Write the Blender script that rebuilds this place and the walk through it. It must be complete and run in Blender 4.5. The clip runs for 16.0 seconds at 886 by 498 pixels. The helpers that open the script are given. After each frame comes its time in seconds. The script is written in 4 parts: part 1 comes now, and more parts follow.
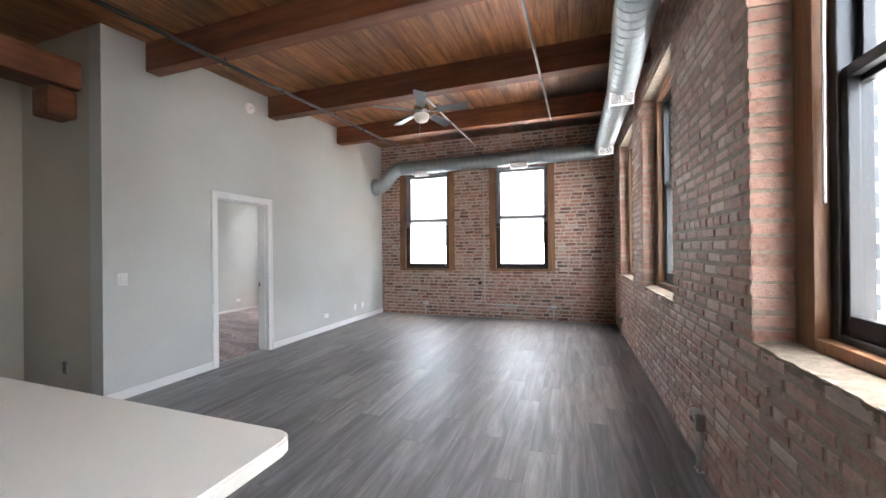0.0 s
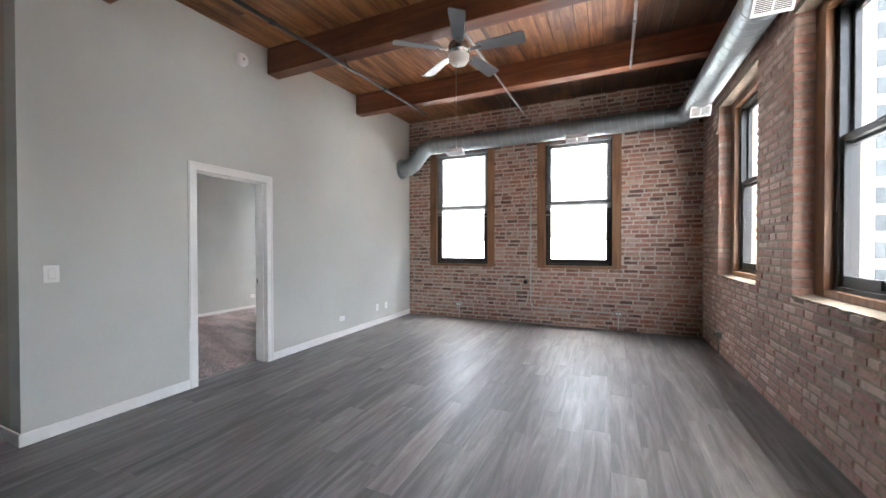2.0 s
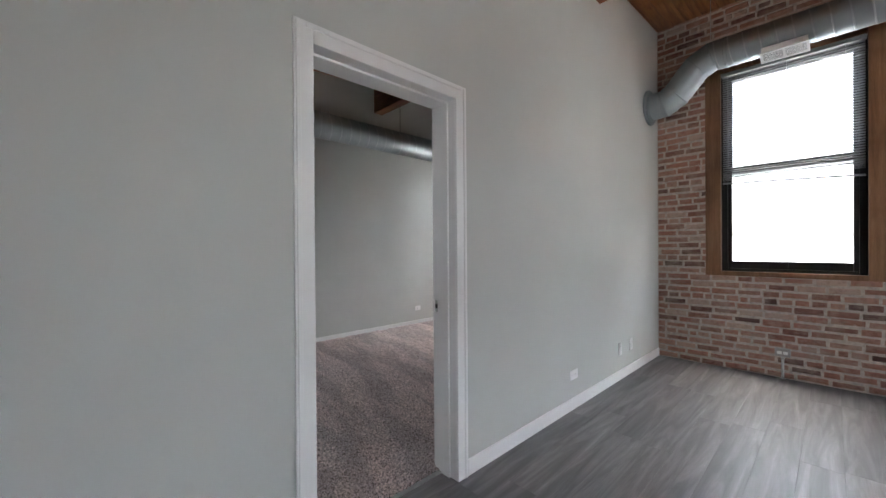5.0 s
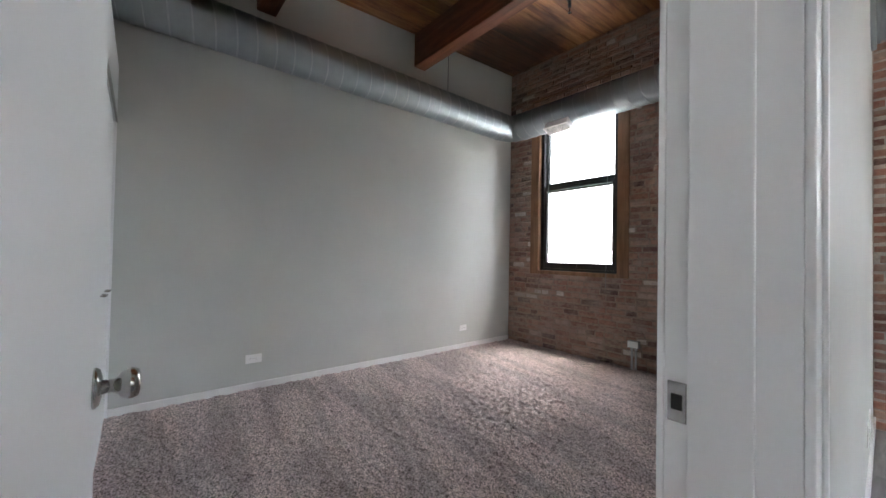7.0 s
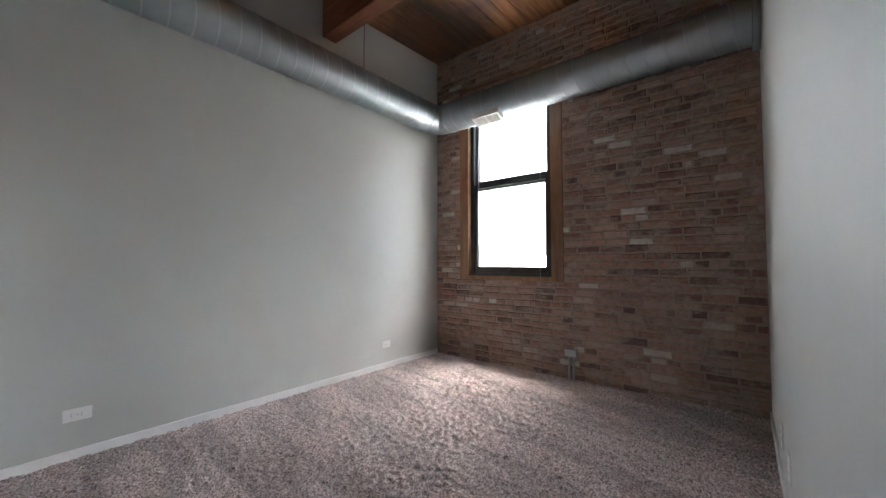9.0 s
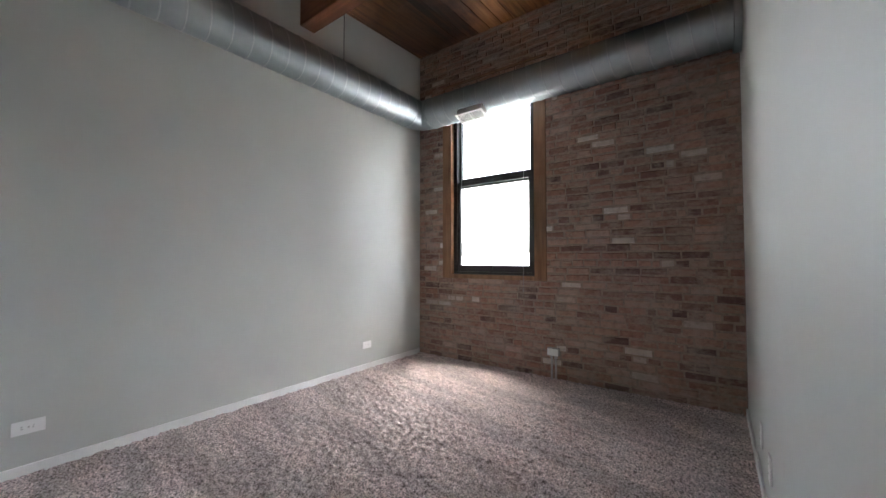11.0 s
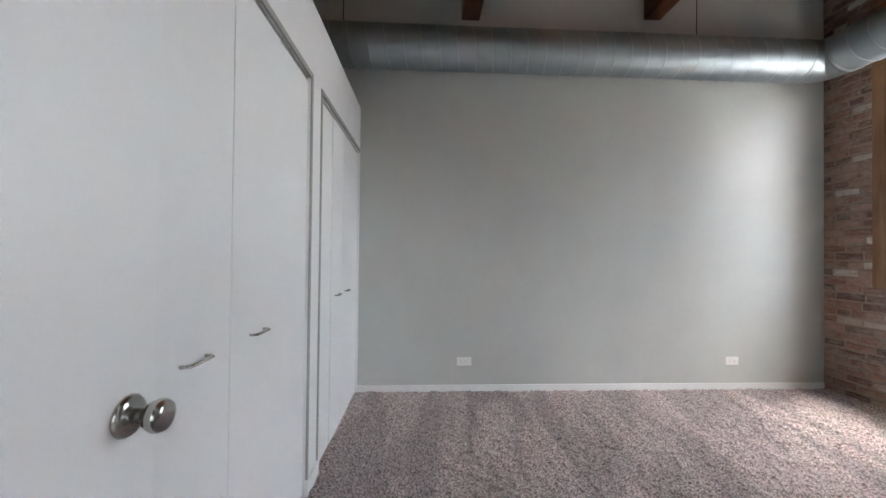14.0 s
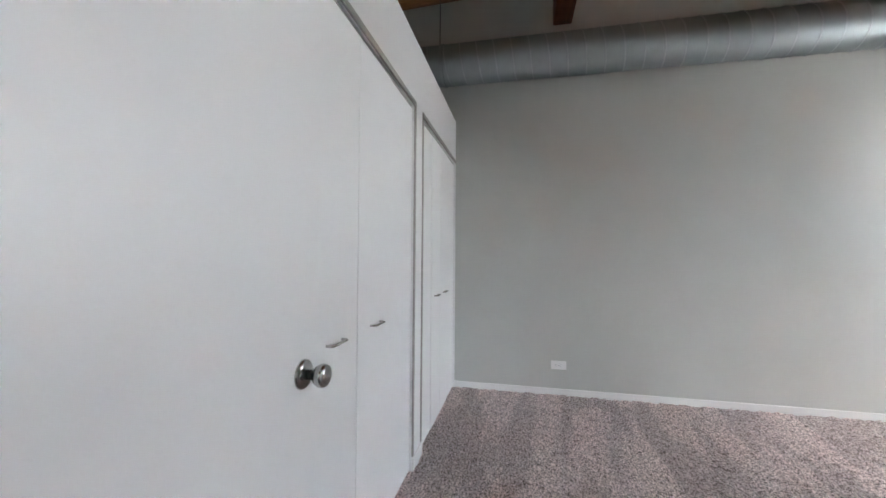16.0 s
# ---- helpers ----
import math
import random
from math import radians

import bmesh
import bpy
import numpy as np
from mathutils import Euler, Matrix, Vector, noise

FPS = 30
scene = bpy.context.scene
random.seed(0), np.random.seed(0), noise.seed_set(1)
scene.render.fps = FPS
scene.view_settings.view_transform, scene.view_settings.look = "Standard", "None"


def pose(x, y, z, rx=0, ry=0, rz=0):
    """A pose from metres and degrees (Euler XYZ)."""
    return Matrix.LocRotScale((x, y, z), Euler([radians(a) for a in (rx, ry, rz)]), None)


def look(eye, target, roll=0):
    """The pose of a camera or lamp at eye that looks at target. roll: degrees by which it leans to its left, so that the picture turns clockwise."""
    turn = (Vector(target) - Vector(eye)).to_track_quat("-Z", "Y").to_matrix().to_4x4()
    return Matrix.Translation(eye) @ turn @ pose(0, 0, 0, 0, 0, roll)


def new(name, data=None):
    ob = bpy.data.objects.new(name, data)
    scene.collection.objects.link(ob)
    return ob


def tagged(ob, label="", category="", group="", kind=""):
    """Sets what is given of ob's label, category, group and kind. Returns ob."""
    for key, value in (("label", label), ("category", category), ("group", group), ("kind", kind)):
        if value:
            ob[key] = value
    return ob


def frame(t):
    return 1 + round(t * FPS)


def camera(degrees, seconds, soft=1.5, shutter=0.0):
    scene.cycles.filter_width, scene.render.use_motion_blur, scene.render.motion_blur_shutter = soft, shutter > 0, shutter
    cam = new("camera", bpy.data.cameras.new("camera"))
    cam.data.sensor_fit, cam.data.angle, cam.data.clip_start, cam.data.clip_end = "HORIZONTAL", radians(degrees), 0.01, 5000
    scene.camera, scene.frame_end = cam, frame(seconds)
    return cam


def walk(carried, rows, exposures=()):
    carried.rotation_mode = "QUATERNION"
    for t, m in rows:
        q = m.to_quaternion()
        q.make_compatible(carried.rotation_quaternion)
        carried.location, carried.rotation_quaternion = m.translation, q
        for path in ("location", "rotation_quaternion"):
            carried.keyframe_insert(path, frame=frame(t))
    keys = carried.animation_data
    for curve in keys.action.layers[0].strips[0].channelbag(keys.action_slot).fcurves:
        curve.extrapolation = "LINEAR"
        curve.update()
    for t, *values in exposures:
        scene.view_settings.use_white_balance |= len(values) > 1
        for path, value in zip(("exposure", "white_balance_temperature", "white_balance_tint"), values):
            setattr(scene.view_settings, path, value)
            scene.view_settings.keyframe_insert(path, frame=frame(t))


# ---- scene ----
cam = camera(100.6, 16.0)
PATH = [
    (0, (4.021, -0.226, 1.385), (3.363, 1.662, 1.389), -0.6),
    (0.5, (3.997, -0.04, 1.365), (3.341, 1.849, 1.359), -0.7),
    (1, (3.965, 0.207, 1.366), (3.31, 2.097, 1.361), -0.6),
    (1.5, (3.774, 0.505, 1.328), (3.093, 2.385, 1.316), -0.3),
    (2, (3.536, 0.844, 1.332), (2.719, 2.67, 1.31), -0.1),
    (2.5, (3.19, 1.138, 1.325), (2.187, 2.868, 1.315), -0.1),
    (3, (2.811, 1.375, 1.297), (1.624, 2.985, 1.29), -0.1),
    (3.5, (2.45, 1.639, 1.289), (1.168, 3.174, 1.28), -0.2),
    (4, (2.076, 1.906, 1.279), (0.715, 3.371, 1.284), -0.6),
    (4.5, (1.728, 2.147, 1.267), (0.312, 3.56, 1.271), -0.6),
    (5, (1.383, 2.446, 1.252), (-0.073, 3.817, 1.244), -0.4),
    (7.3, (-0.051, 3.229, 1.152), (-1.610, 4.481, 1.202), 0.7),
    (7.5, (-0.112, 3.28, 1.153), (-1.680, 4.520, 1.207), 0.4),
    (8, (-0.193, 3.364, 1.153), (-1.686, 4.693, 1.210), 0.1),
    (8.5, (-0.276, 3.485, 1.137), (-1.612, 4.972, 1.21), -0.1),
    (9, (-0.296, 3.578, 1.136), (-1.563, 5.124, 1.212), -0.1),
    (9.5, (-0.313, 3.605, 1.151), (-1.521, 5.197, 1.223), -0.1),
    (9.7, (-0.314, 3.615, 1.16), (-1.479, 5.239, 1.223), -0.1),
    (11.8, (-0.351, 3.646, 1.148), (-1.626, 5.186, 1.19), 0.2),
    (12, (-0.312, 3.683, 1.146), (-1.726, 5.097, 1.195), 0.0),
    (12.5, (-0.217, 3.711, 1.162), (-1.951, 4.707, 1.21), 0.0),
    (13, (-0.139, 3.692, 1.192), (-2.054, 4.266, 1.224), -0.0),
    (13.5, (-0.165, 3.638, 1.176), (-2.143, 3.934, 1.205), 0.1),
    (14, (-0.174, 3.571, 1.184), (-2.172, 3.666, 1.207), 0.6),
    (14.5, (-0.139, 3.527, 1.196), (-2.138, 3.476, 1.223), 0.7),
    (15, (-0.087, 3.546, 1.198), (-2.08, 3.38, 1.225), 0.4),
    (15.5, (-0.039, 3.586, 1.199), (-2.019, 3.304, 1.221), 0.4),
    (16, (-0.022, 3.585, 1.194), (-1.979, 3.175, 1.228), 0.4),
]
EXPOSURES = [(0.0, 5.06), (2.0, 4.92), (3.0, 4.72), (4.0, 4.55), (4.5, 4.56), (5.0, 4.46), (7.5, 4.97), (8.0, 4.92), (9.5, 5.05), (12.0, 5.07), (13.0, 4.97), (13.5, 4.95), (14.0, 5.2), (14.5, 5.28), (16.0, 5.26)]
walk(cam, [(t, look(eye, target, roll)) for t, eye, target, roll in PATH], exposures=EXPOSURES)

# ---- light ----
world = bpy.data.worlds.new("overcast_sky")
scene.world = world
world.use_nodes = True
wn, wl = world.node_tree.nodes, world.node_tree.links
sky = wn.new("ShaderNodeTexSky")
sky.sky_type = 'NISHITA'
sky.sun_disc = False
sky.sun_elevation = radians(80)
sky.sun_rotation = radians(20)
sky.dust_density = 6.0
soft_sky = wn.new("ShaderNodeHueSaturation")
soft_sky.inputs["Saturation"].default_value = 0.50
wl.new(sky.outputs[0], soft_sky.inputs["Color"])
wl.new(soft_sky.outputs[0], wn["Background"].inputs["Color"])
wn["Background"].inputs["Strength"].default_value = 0.15
sun_data = bpy.data.lights.new("sun", "SUN")
sun_data.energy = 0.13
sun_data.angle = radians(100)
sun_data.color = (1.0, 0.97, 0.93)
sun = new("sun", sun_data)
sun.matrix_world = look((1.8, 5.0, 30), (0, 0, 0))

# ---- dimensions ----
XR = 4.78        # inner face of the right brick wall
YW = 7.14        # inner face of the window wall
XP = -0.170      # bedroom face of the partition
XB = -3.31       # bedroom back wall
YH = 1.91        # hall face of the bedroom's end wall
YK = -4.2        # kitchen end of the loft
YC = 3.01        # closet front
D0, D1 = 3.06, 3.84   # clear doorway
WALL_T = 0.38


def zc(y):
    """Underside of the sloping roof deck."""
    return 3.70 - 0.042 * (YW - y)


# ---- materials ----
def nodes_of(name):
    m = bpy.data.materials.new(name)
    m.use_nodes = True
    return m, m.node_tree.nodes, m.node_tree.links, m.node_tree.nodes["Principled BSDF"]


def ramp_of(n, stops):
    r = n.new("ShaderNodeValToRGB")
    while len(r.color_ramp.elements) < len(stops):
        r.color_ramp.elements.new(0.5)
    for e, (p, c) in zip(r.color_ramp.elements, stops):
        e.position, e.color = p, (*c, 1)
    return r


def noise_of(n, l, vec, scale, detail=4.0, rough=0.55):
    t = n.new("ShaderNodeTexNoise")
    t.inputs["Scale"].default_value = scale
    t.inputs["Detail"].default_value = detail
    t.inputs["Roughness"].default_value = rough
    if vec is not None:
        l.new(vec, t.inputs["Vector"])
    return t


def world_vec(n, l, scale=(1, 1, 1)):
    g = n.new("ShaderNodeNewGeometry")
    m = n.new("ShaderNodeMapping")
    m.inputs["Scale"].default_value = scale
    l.new(g.outputs["Position"], m.inputs["Vector"])
    return m.outputs[0]


def mix_of(n, l, a, b, f, mode='MIX'):
    m = n.new("ShaderNodeMix")
    m.data_type, m.blend_type = 'RGBA', mode
    for sock, v in ((m.inputs[6], a), (m.inputs[7], b), (m.inputs[0], f)):
        if isinstance(v, (tuple, list)):
            sock.default_value = (*v, 1) if len(v) == 3 else v
        elif isinstance(v, (int, float)):
            sock.default_value = v
        else:
            l.new(v, sock)
    return m.outputs[2]


def bump_of(n, l, b, height, strength, distance):
    u = n.new("ShaderNodeBump")
    u.inputs["Strength"].default_value = strength
    u.inputs["Distance"].default_value = distance
    l.new(height, u.inputs["Height"])
    l.new(u.outputs[0], b.inputs["Normal"])


def random_of(n, l):
    """One random value for each piece, whether an object or an island of a joined mesh."""
    oi, g = n.new("ShaderNodeObjectInfo"), n.new("ShaderNodeNewGeometry")
    add, fr = n.new("ShaderNodeMath"), n.new("ShaderNodeMath")
    fr.operation = 'FRACT'
    l.new(oi.outputs["Random"], add.inputs[0])
    l.new(g.outputs["Random Per Island"], add.inputs[1])
    l.new(add.outputs[0], fr.inputs[0])
    return fr.outputs[0]


def paint(name, base, rough=0.55, mottling=0.04, bump=0.06, scale=260):
    m, n, l, b = nodes_of(name)
    v = world_vec(n, l)
    big = noise_of(n, l, v, 1.3, 3)
    dark = tuple(c * (1 - mottling) for c in base)
    light = tuple(min(1, c * (1 + mottling)) for c in base)
    r = ramp_of(n, [(0.3, dark), (0.7, light)])
    l.new(big.outputs[0], r.inputs[0])
    l.new(r.outputs[0], b.inputs["Base Color"])
    b.inputs["Roughness"].default_value = rough
    fine = noise_of(n, l, v, scale, 2)
    bump_of(n, l, b, fine.outputs[0], bump, 0.002)
    return m


def metal(name, base, rough, scale=(30, 30, 30), metallic=1.0, spread=0.12):
    m, n, l, b = nodes_of(name)
    v = world_vec(n, l, scale)
    t = noise_of(n, l, v, 1.0, 5)
    r = ramp_of(n, [(0.3, tuple(c * 0.82 for c in base)), (0.7, base)])
    l.new(t.outputs[0], r.inputs[0])
    l.new(r.outputs[0], b.inputs["Base Color"])
    b.inputs["Metallic"].default_value = metallic
    rr = ramp_of(n, [(0.3, (rough,) * 3), (0.75, (min(1, rough + spread),) * 3)])
    l.new(t.outputs[0], rr.inputs[0])
    l.new(rr.outputs[0], b.inputs["Roughness"])
    return m


def wood(name, stops, grain_axis, rough=0.5, ring=14.0, bump=0.25, soot=False):
    """Timber with its grain along one axis; each piece takes its own tone."""
    m, n, l, b = nodes_of(name)
    s = [7.0, 7.0, 7.0]
    s[grain_axis] = 0.45
    rnd = random_of(n, l)
    g = n.new("ShaderNodeNewGeometry")
    shift = n.new("ShaderNodeVectorMath")
    shift.operation = 'SCALE'
    shift.inputs[0].default_value = (7.3, 3.1, 5.7)
    l.new(rnd, shift.inputs["Scale"])
    addv = n.new("ShaderNodeVectorMath")
    l.new(g.outputs["Position"], addv.inputs[0])
    l.new(shift.outputs[0], addv.inputs[1])
    mp = n.new("ShaderNodeMapping")
    mp.inputs["Scale"].default_value = s
    l.new(addv.outputs[0], mp.inputs["Vector"])
    t = noise_of(n, l, mp.outputs[0], ring / 7.0, 7, 0.62)
    t.inputs["Distortion"].default_value = 0.6
    fine = noise_of(n, l, mp.outputs[0], ring * 1.6, 4, 0.6)
    r = ramp_of(n, stops)
    l.new(t.outputs[0], r.inputs[0])
    tone = ramp_of(n, [(0.0, (0.74, 0.72, 0.70)), (0.5, (1, 1, 1)), (1.0, (1.18, 1.14, 1.10))])
    l.new(rnd, tone.inputs[0])
    c = mix_of(n, l, r.outputs[0], tone.outputs[0], 1.0, 'MULTIPLY')
    fr = ramp_of(n, [(0.3, (0.72, 0.70, 0.68)), (0.62, (1, 1, 1))])
    l.new(fine.outputs[0], fr.inputs[0])
    c = mix_of(n, l, c, fr.outputs[0], 0.7, 'MULTIPLY')
    stain = noise_of(n, l, world_vec(n, l), 1.7, 4)
    sr = ramp_of(n, [(0.33, (0.45, 0.38, 0.34)), (0.5, (1, 1, 1))])
    l.new(stain.outputs[0], sr.inputs[0])
    c = mix_of(n, l, c, sr.outputs[0], 0.55, 'MULTIPLY')
    if soot:
        # knots and resin streaks
        knot = noise_of(n, l, mp.outputs[0], 1.1, 2, 0.4)
        kr = ramp_of(n, [(0.60, (1, 1, 1)), (0.70, (0.42, 0.33, 0.28))])
        l.new(knot.outputs[0], kr.inputs[0])
        c = mix_of(n, l, c, kr.outputs[0], 0.9, 'MULTIPLY')
        # old scorch marks near the corner; the last two patches just darken the deck
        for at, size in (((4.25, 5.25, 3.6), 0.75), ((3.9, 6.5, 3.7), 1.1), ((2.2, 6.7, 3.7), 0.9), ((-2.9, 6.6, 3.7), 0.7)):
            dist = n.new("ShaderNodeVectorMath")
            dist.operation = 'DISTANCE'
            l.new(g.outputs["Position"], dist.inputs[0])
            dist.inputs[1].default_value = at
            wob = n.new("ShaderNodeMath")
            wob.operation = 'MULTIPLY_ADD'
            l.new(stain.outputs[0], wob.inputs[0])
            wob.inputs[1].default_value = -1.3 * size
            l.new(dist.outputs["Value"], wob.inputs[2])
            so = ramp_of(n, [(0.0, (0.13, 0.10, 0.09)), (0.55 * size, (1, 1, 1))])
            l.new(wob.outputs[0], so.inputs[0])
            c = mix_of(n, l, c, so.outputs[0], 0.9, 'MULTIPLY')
    l.new(c, b.inputs["Base Color"])
    b.inputs["Roughness"].default_value = rough
    bump_of(n, l, b, t.outputs[0], bump, 0.004)
    return m


def brick_material(name, stops, chalk=0.35, wash=0.55, rough=0.72):
    m, n, l, b = nodes_of(name)
    rnd = random_of(n, l)
    v = world_vec(n, l)
    r = ramp_of(n, stops)
    l.new(rnd, r.inputs[0])
    r.color_ramp.interpolation = 'LINEAR'
    mid = noise_of(n, l, v, 22, 6, 0.65)
    mr = ramp_of(n, [(0.28, (0.55, 0.52, 0.52)), (0.5, (1, 1, 1)), (0.75, (1.25, 1.22, 1.2))])
    l.new(mid.outputs[0], mr.inputs[0])
    c = mix_of(n, l, r.outputs[0], mr.outputs[0], 0.8, 'MULTIPLY')
    big = noise_of(n, l, v, 1.1, 4)
    br = ramp_of(n, [(0.35, (0.78, 0.74, 0.72)), (0.65, (1.08, 1.05, 1.02))])
    l.new(big.outputs[0], br.inputs[0])
    c = mix_of(n, l, c, br.outputs[0], 0.9, 'MULTIPLY')
    lime = noise_of(n, l, v, 5.5, 7, 0.7)
    lr = ramp_of(n, [(0.47, (0, 0, 0)), (0.66, (chalk, chalk, chalk))])
    l.new(lime.outputs[0], lr.inputs[0])
    c = mix_of(n, l, c, (0.40, 0.335, 0.285), lr.outputs[0])
    chip = noise_of(n, l, v, 13, 5, 0.75)
    cr = ramp_of(n, [(0.66, (0, 0, 0)), (0.72, (0.7, 0.7, 0.7))])
    l.new(chip.outputs[0], cr.inputs[0])
    c = mix_of(n, l, c, (0.56, 0.50, 0.46), cr.outputs[0])
    smear = noise_of(n, l, world_vec(n, l, (1, 1, 2.4)), 6.5, 6, 0.72)
    sm = ramp_of(n, [(0.50, (0, 0, 0)), (0.60, (wash, wash, wash))])
    l.new(smear.outputs[0], sm.inputs[0])
    c = mix_of(n, l, c, (0.39, 0.32, 0.265), sm.outputs[0])
    l.new(c, b.inputs["Base Color"])
    b.inputs["Roughness"].default_value = rough
    pit = noise_of(n, l, v, 75, 6, 0.7)
    bump_of(n, l, b, pit.outputs[0], 0.9, 0.010)
    return m


def mortar_material(name, base):
    m, n, l, b = nodes_of(name)
    v = world_vec(n, l)
    t = noise_of(n, l, v, 30, 6, 0.7)
    r = ramp_of(n, [(0.3, tuple(c * 0.62 for c in base)), (0.7, tuple(c * 1.12 for c in base))])
    l.new(t.outputs[0], r.inputs[0])
    l.new(r.outputs[0], b.inputs["Base Color"])
    b.inputs["Roughness"].default_value = 0.95
    f = noise_of(n, l, v, 160, 4, 0.7)
    bump_of(n, l, b, f.outputs[0], 0.7, 0.004)
    return m


def plank_floor(name):
    m, n, l, b = nodes_of(name)
    rnd = random_of(n, l)
    g = n.new("ShaderNodeNewGeometry")
    shift = n.new("ShaderNodeVectorMath")
    shift.operation = 'SCALE'
    shift.inputs[0].default_value = (9.1, 17.3, 0)
    l.new(rnd, shift.inputs["Scale"])
    addv = n.new("ShaderNodeVectorMath")
    l.new(g.outputs["Position"], addv.inputs[0])
    l.new(shift.outputs[0], addv.inputs[1])
    mp = n.new("ShaderNodeMapping")
    mp.inputs["Scale"].default_value = (9, 0.8, 1)
    l.new(addv.outputs[0], mp.inputs["Vector"])
    t = noise_of(n, l, mp.outputs[0], 1.6, 8, 0.6)
    t.inputs["Distortion"].default_value = 0.9
    fine = noise_of(n, l, mp.outputs[0], 14, 5, 0.65)
    r = ramp_of(n, [(0.25, (0.080, 0.076, 0.077)), (0.46, (0.152, 0.146, 0.146)), (0.60, (0.215, 0.207, 0.206)), (0.78, (0.33, 0.318, 0.314))])
    l.new(t.outputs[0], r.inputs[0])
    tone = ramp_of(n, [(0, (0.80, 0.80, 0.81)), (0.6, (1, 1, 1)), (0.9, (1.1, 1.1, 1.09)), (1, (1.38, 1.34, 1.30))])
    l.new(rnd, tone.inputs[0])
    c = mix_of(n, l, r.outputs[0], tone.outputs[0], 1.0, 'MULTIPLY')
    fr = ramp_of(n, [(0.35, (0.7, 0.7, 0.7)), (0.6, (1, 1, 1))])
    l.new(fine.outputs[0], fr.inputs[0])
    c = mix_of(n, l, c, fr.outputs[0], 0.6, 'MULTIPLY')
    l.new(c, b.inputs["Base Color"])
    rr = ramp_of(n, [(0.3, (0.42,) * 3), (0.7, (0.54,) * 3)])
    b.inputs["Specular IOR Level"].default_value = 0.9
    l.new(fine.outputs[0], rr.inputs[0])
    l.new(rr.outputs[0], b.inputs["Roughness"])
    bump_of(n, l, b, fine.outputs[0], 0.12, 0.0015)
    return m


def carpet_material(name):
    m, n, l, b = nodes_of(name)
    v = world_vec(n, l)
    rnd = noise_of(n, l, v, 92, 4, 0.7)
    r = ramp_of(n, [(0.38, (0.085, 0.056, 0.053)), (0.46, (0.43, 0.338, 0.323)), (0.54, (0.66, 0.55, 0.53)), (0.62, (0.92, 0.82, 0.80))])
    l.new(rnd.outputs[0], r.inputs[0])
    turned = n.new("ShaderNodeMapping")
    turned.inputs["Rotation"].default_value = (0, 0, radians(9))
    l.new(v, turned.inputs["Vector"])
    wide = n.new("ShaderNodeMapping")
    wide.inputs["Scale"].default_value = (0.9, 4.6, 1)
    l.new(turned.outputs[0], wide.inputs["Vector"])
    stripe_vec = wide.outputs[0]
    stripe = noise_of(n, l, stripe_vec, 1.0, 3)
    sr = ramp_of(n, [(0.44, (0.88, 0.865, 0.86)), (0.53, (1.20, 1.165, 1.15))])
    l.new(stripe.outputs[0], sr.inputs[0])
    c = mix_of(n, l, r.outputs[0], sr.outputs[0], 1.0, 'MULTIPLY')
    l.new(c, b.inputs["Base Color"])
    b.inputs["Roughness"].default_value = 1.0
    b.inputs["Sheen Weight"].default_value = 0.2
    f = noise_of(n, l, v, 190, 3, 0.7)
    bump_of(n, l, b, f.outputs[0], 1.0, 0.012)
    return m


def glass_material(name):
    m, n, l, b = nodes_of(name)
    b.inputs["Base Color"].default_value = (0.97, 0.99, 0.98, 1)
    b.inputs["Roughness"].default_value = 0.02
    b.inputs["Transmission Weight"].default_value = 1.0
    b.inputs["IOR"].default_value = 1.05
    return m


WALL_PAINT = paint("grey_wall_paint", (0.565, 0.58, 0.55))
WHITE_PAINT = paint("white_trim_paint", (0.84, 0.84, 0.83), 0.35, 0.02, 0.03, 120)
CLOSET_PAINT = paint("closet_white_paint", (0.85, 0.855, 0.86), 0.4, 0.02, 0.04, 160)
# hall walls' grey paint tinted beige to put warm bounced light into the colour
HALL_WARM_LIT = paint("warm_lit_hall_paint", (0.50, 0.465, 0.39))
PLASTIC = paint("white_plastic", (0.88, 0.88, 0.87), 0.3, 0.01, 0.0, 100)
DARK_PLASTIC = paint("dark_plastic", (0.03, 0.03, 0.03), 0.4, 0.05, 0.0, 100)
COUNTER = paint("white_quartz", (0.80, 0.765, 0.69), 0.28, 0.03, 0.02, 300)
CABINET = paint("cabinet_paint", (0.62, 0.61, 0.58), 0.4, 0.02, 0.02, 120)
BLACK_FRAME = paint("black_window_paint", (0.010, 0.0105, 0.012), 0.34, 0.15, 0.05, 140)
STEEL = metal("galvanised_steel", (0.41, 0.465, 0.485), 0.46, (9, 9, 9), 1.0, 0.16)
SEAM_STEEL = metal("seam_steel", (0.50, 0.55, 0.57), 0.42)
CHROME = metal("brushed_nickel", (0.50, 0.485, 0.465), 0.14, (60, 60, 60), 1.0, 0.08)
GREY_METAL = metal("grey_box_metal", (0.46, 0.45, 0.43), 0.45, (40, 40, 40), 0.7)
BLACK_PIPE = metal("black_iron_pipe", (0.045, 0.045, 0.048), 0.42, (20, 20, 20), 0.6)
PIPE_GREY = metal("grey_pipe_metal", (0.26, 0.26, 0.27), 0.38, (30, 30, 30), 0.9)
CONDUIT = metal("zinc_conduit", (0.58, 0.58, 0.57), 0.33, (30, 30, 30), 1.0)
BEAM_WOOD = wood("beam_timber", [(0.25, (0.085, 0.027, 0.013)), (0.5, (0.20, 0.070, 0.032)), (0.75, (0.33, 0.130, 0.062))], 0, 0.55, 12)
BEAM_WOOD_Y = wood("girder_timber", [(0.25, (0.085, 0.027, 0.013)), (0.5, (0.20, 0.070, 0.032)), (0.75, (0.33, 0.130, 0.062))], 1, 0.55, 12)
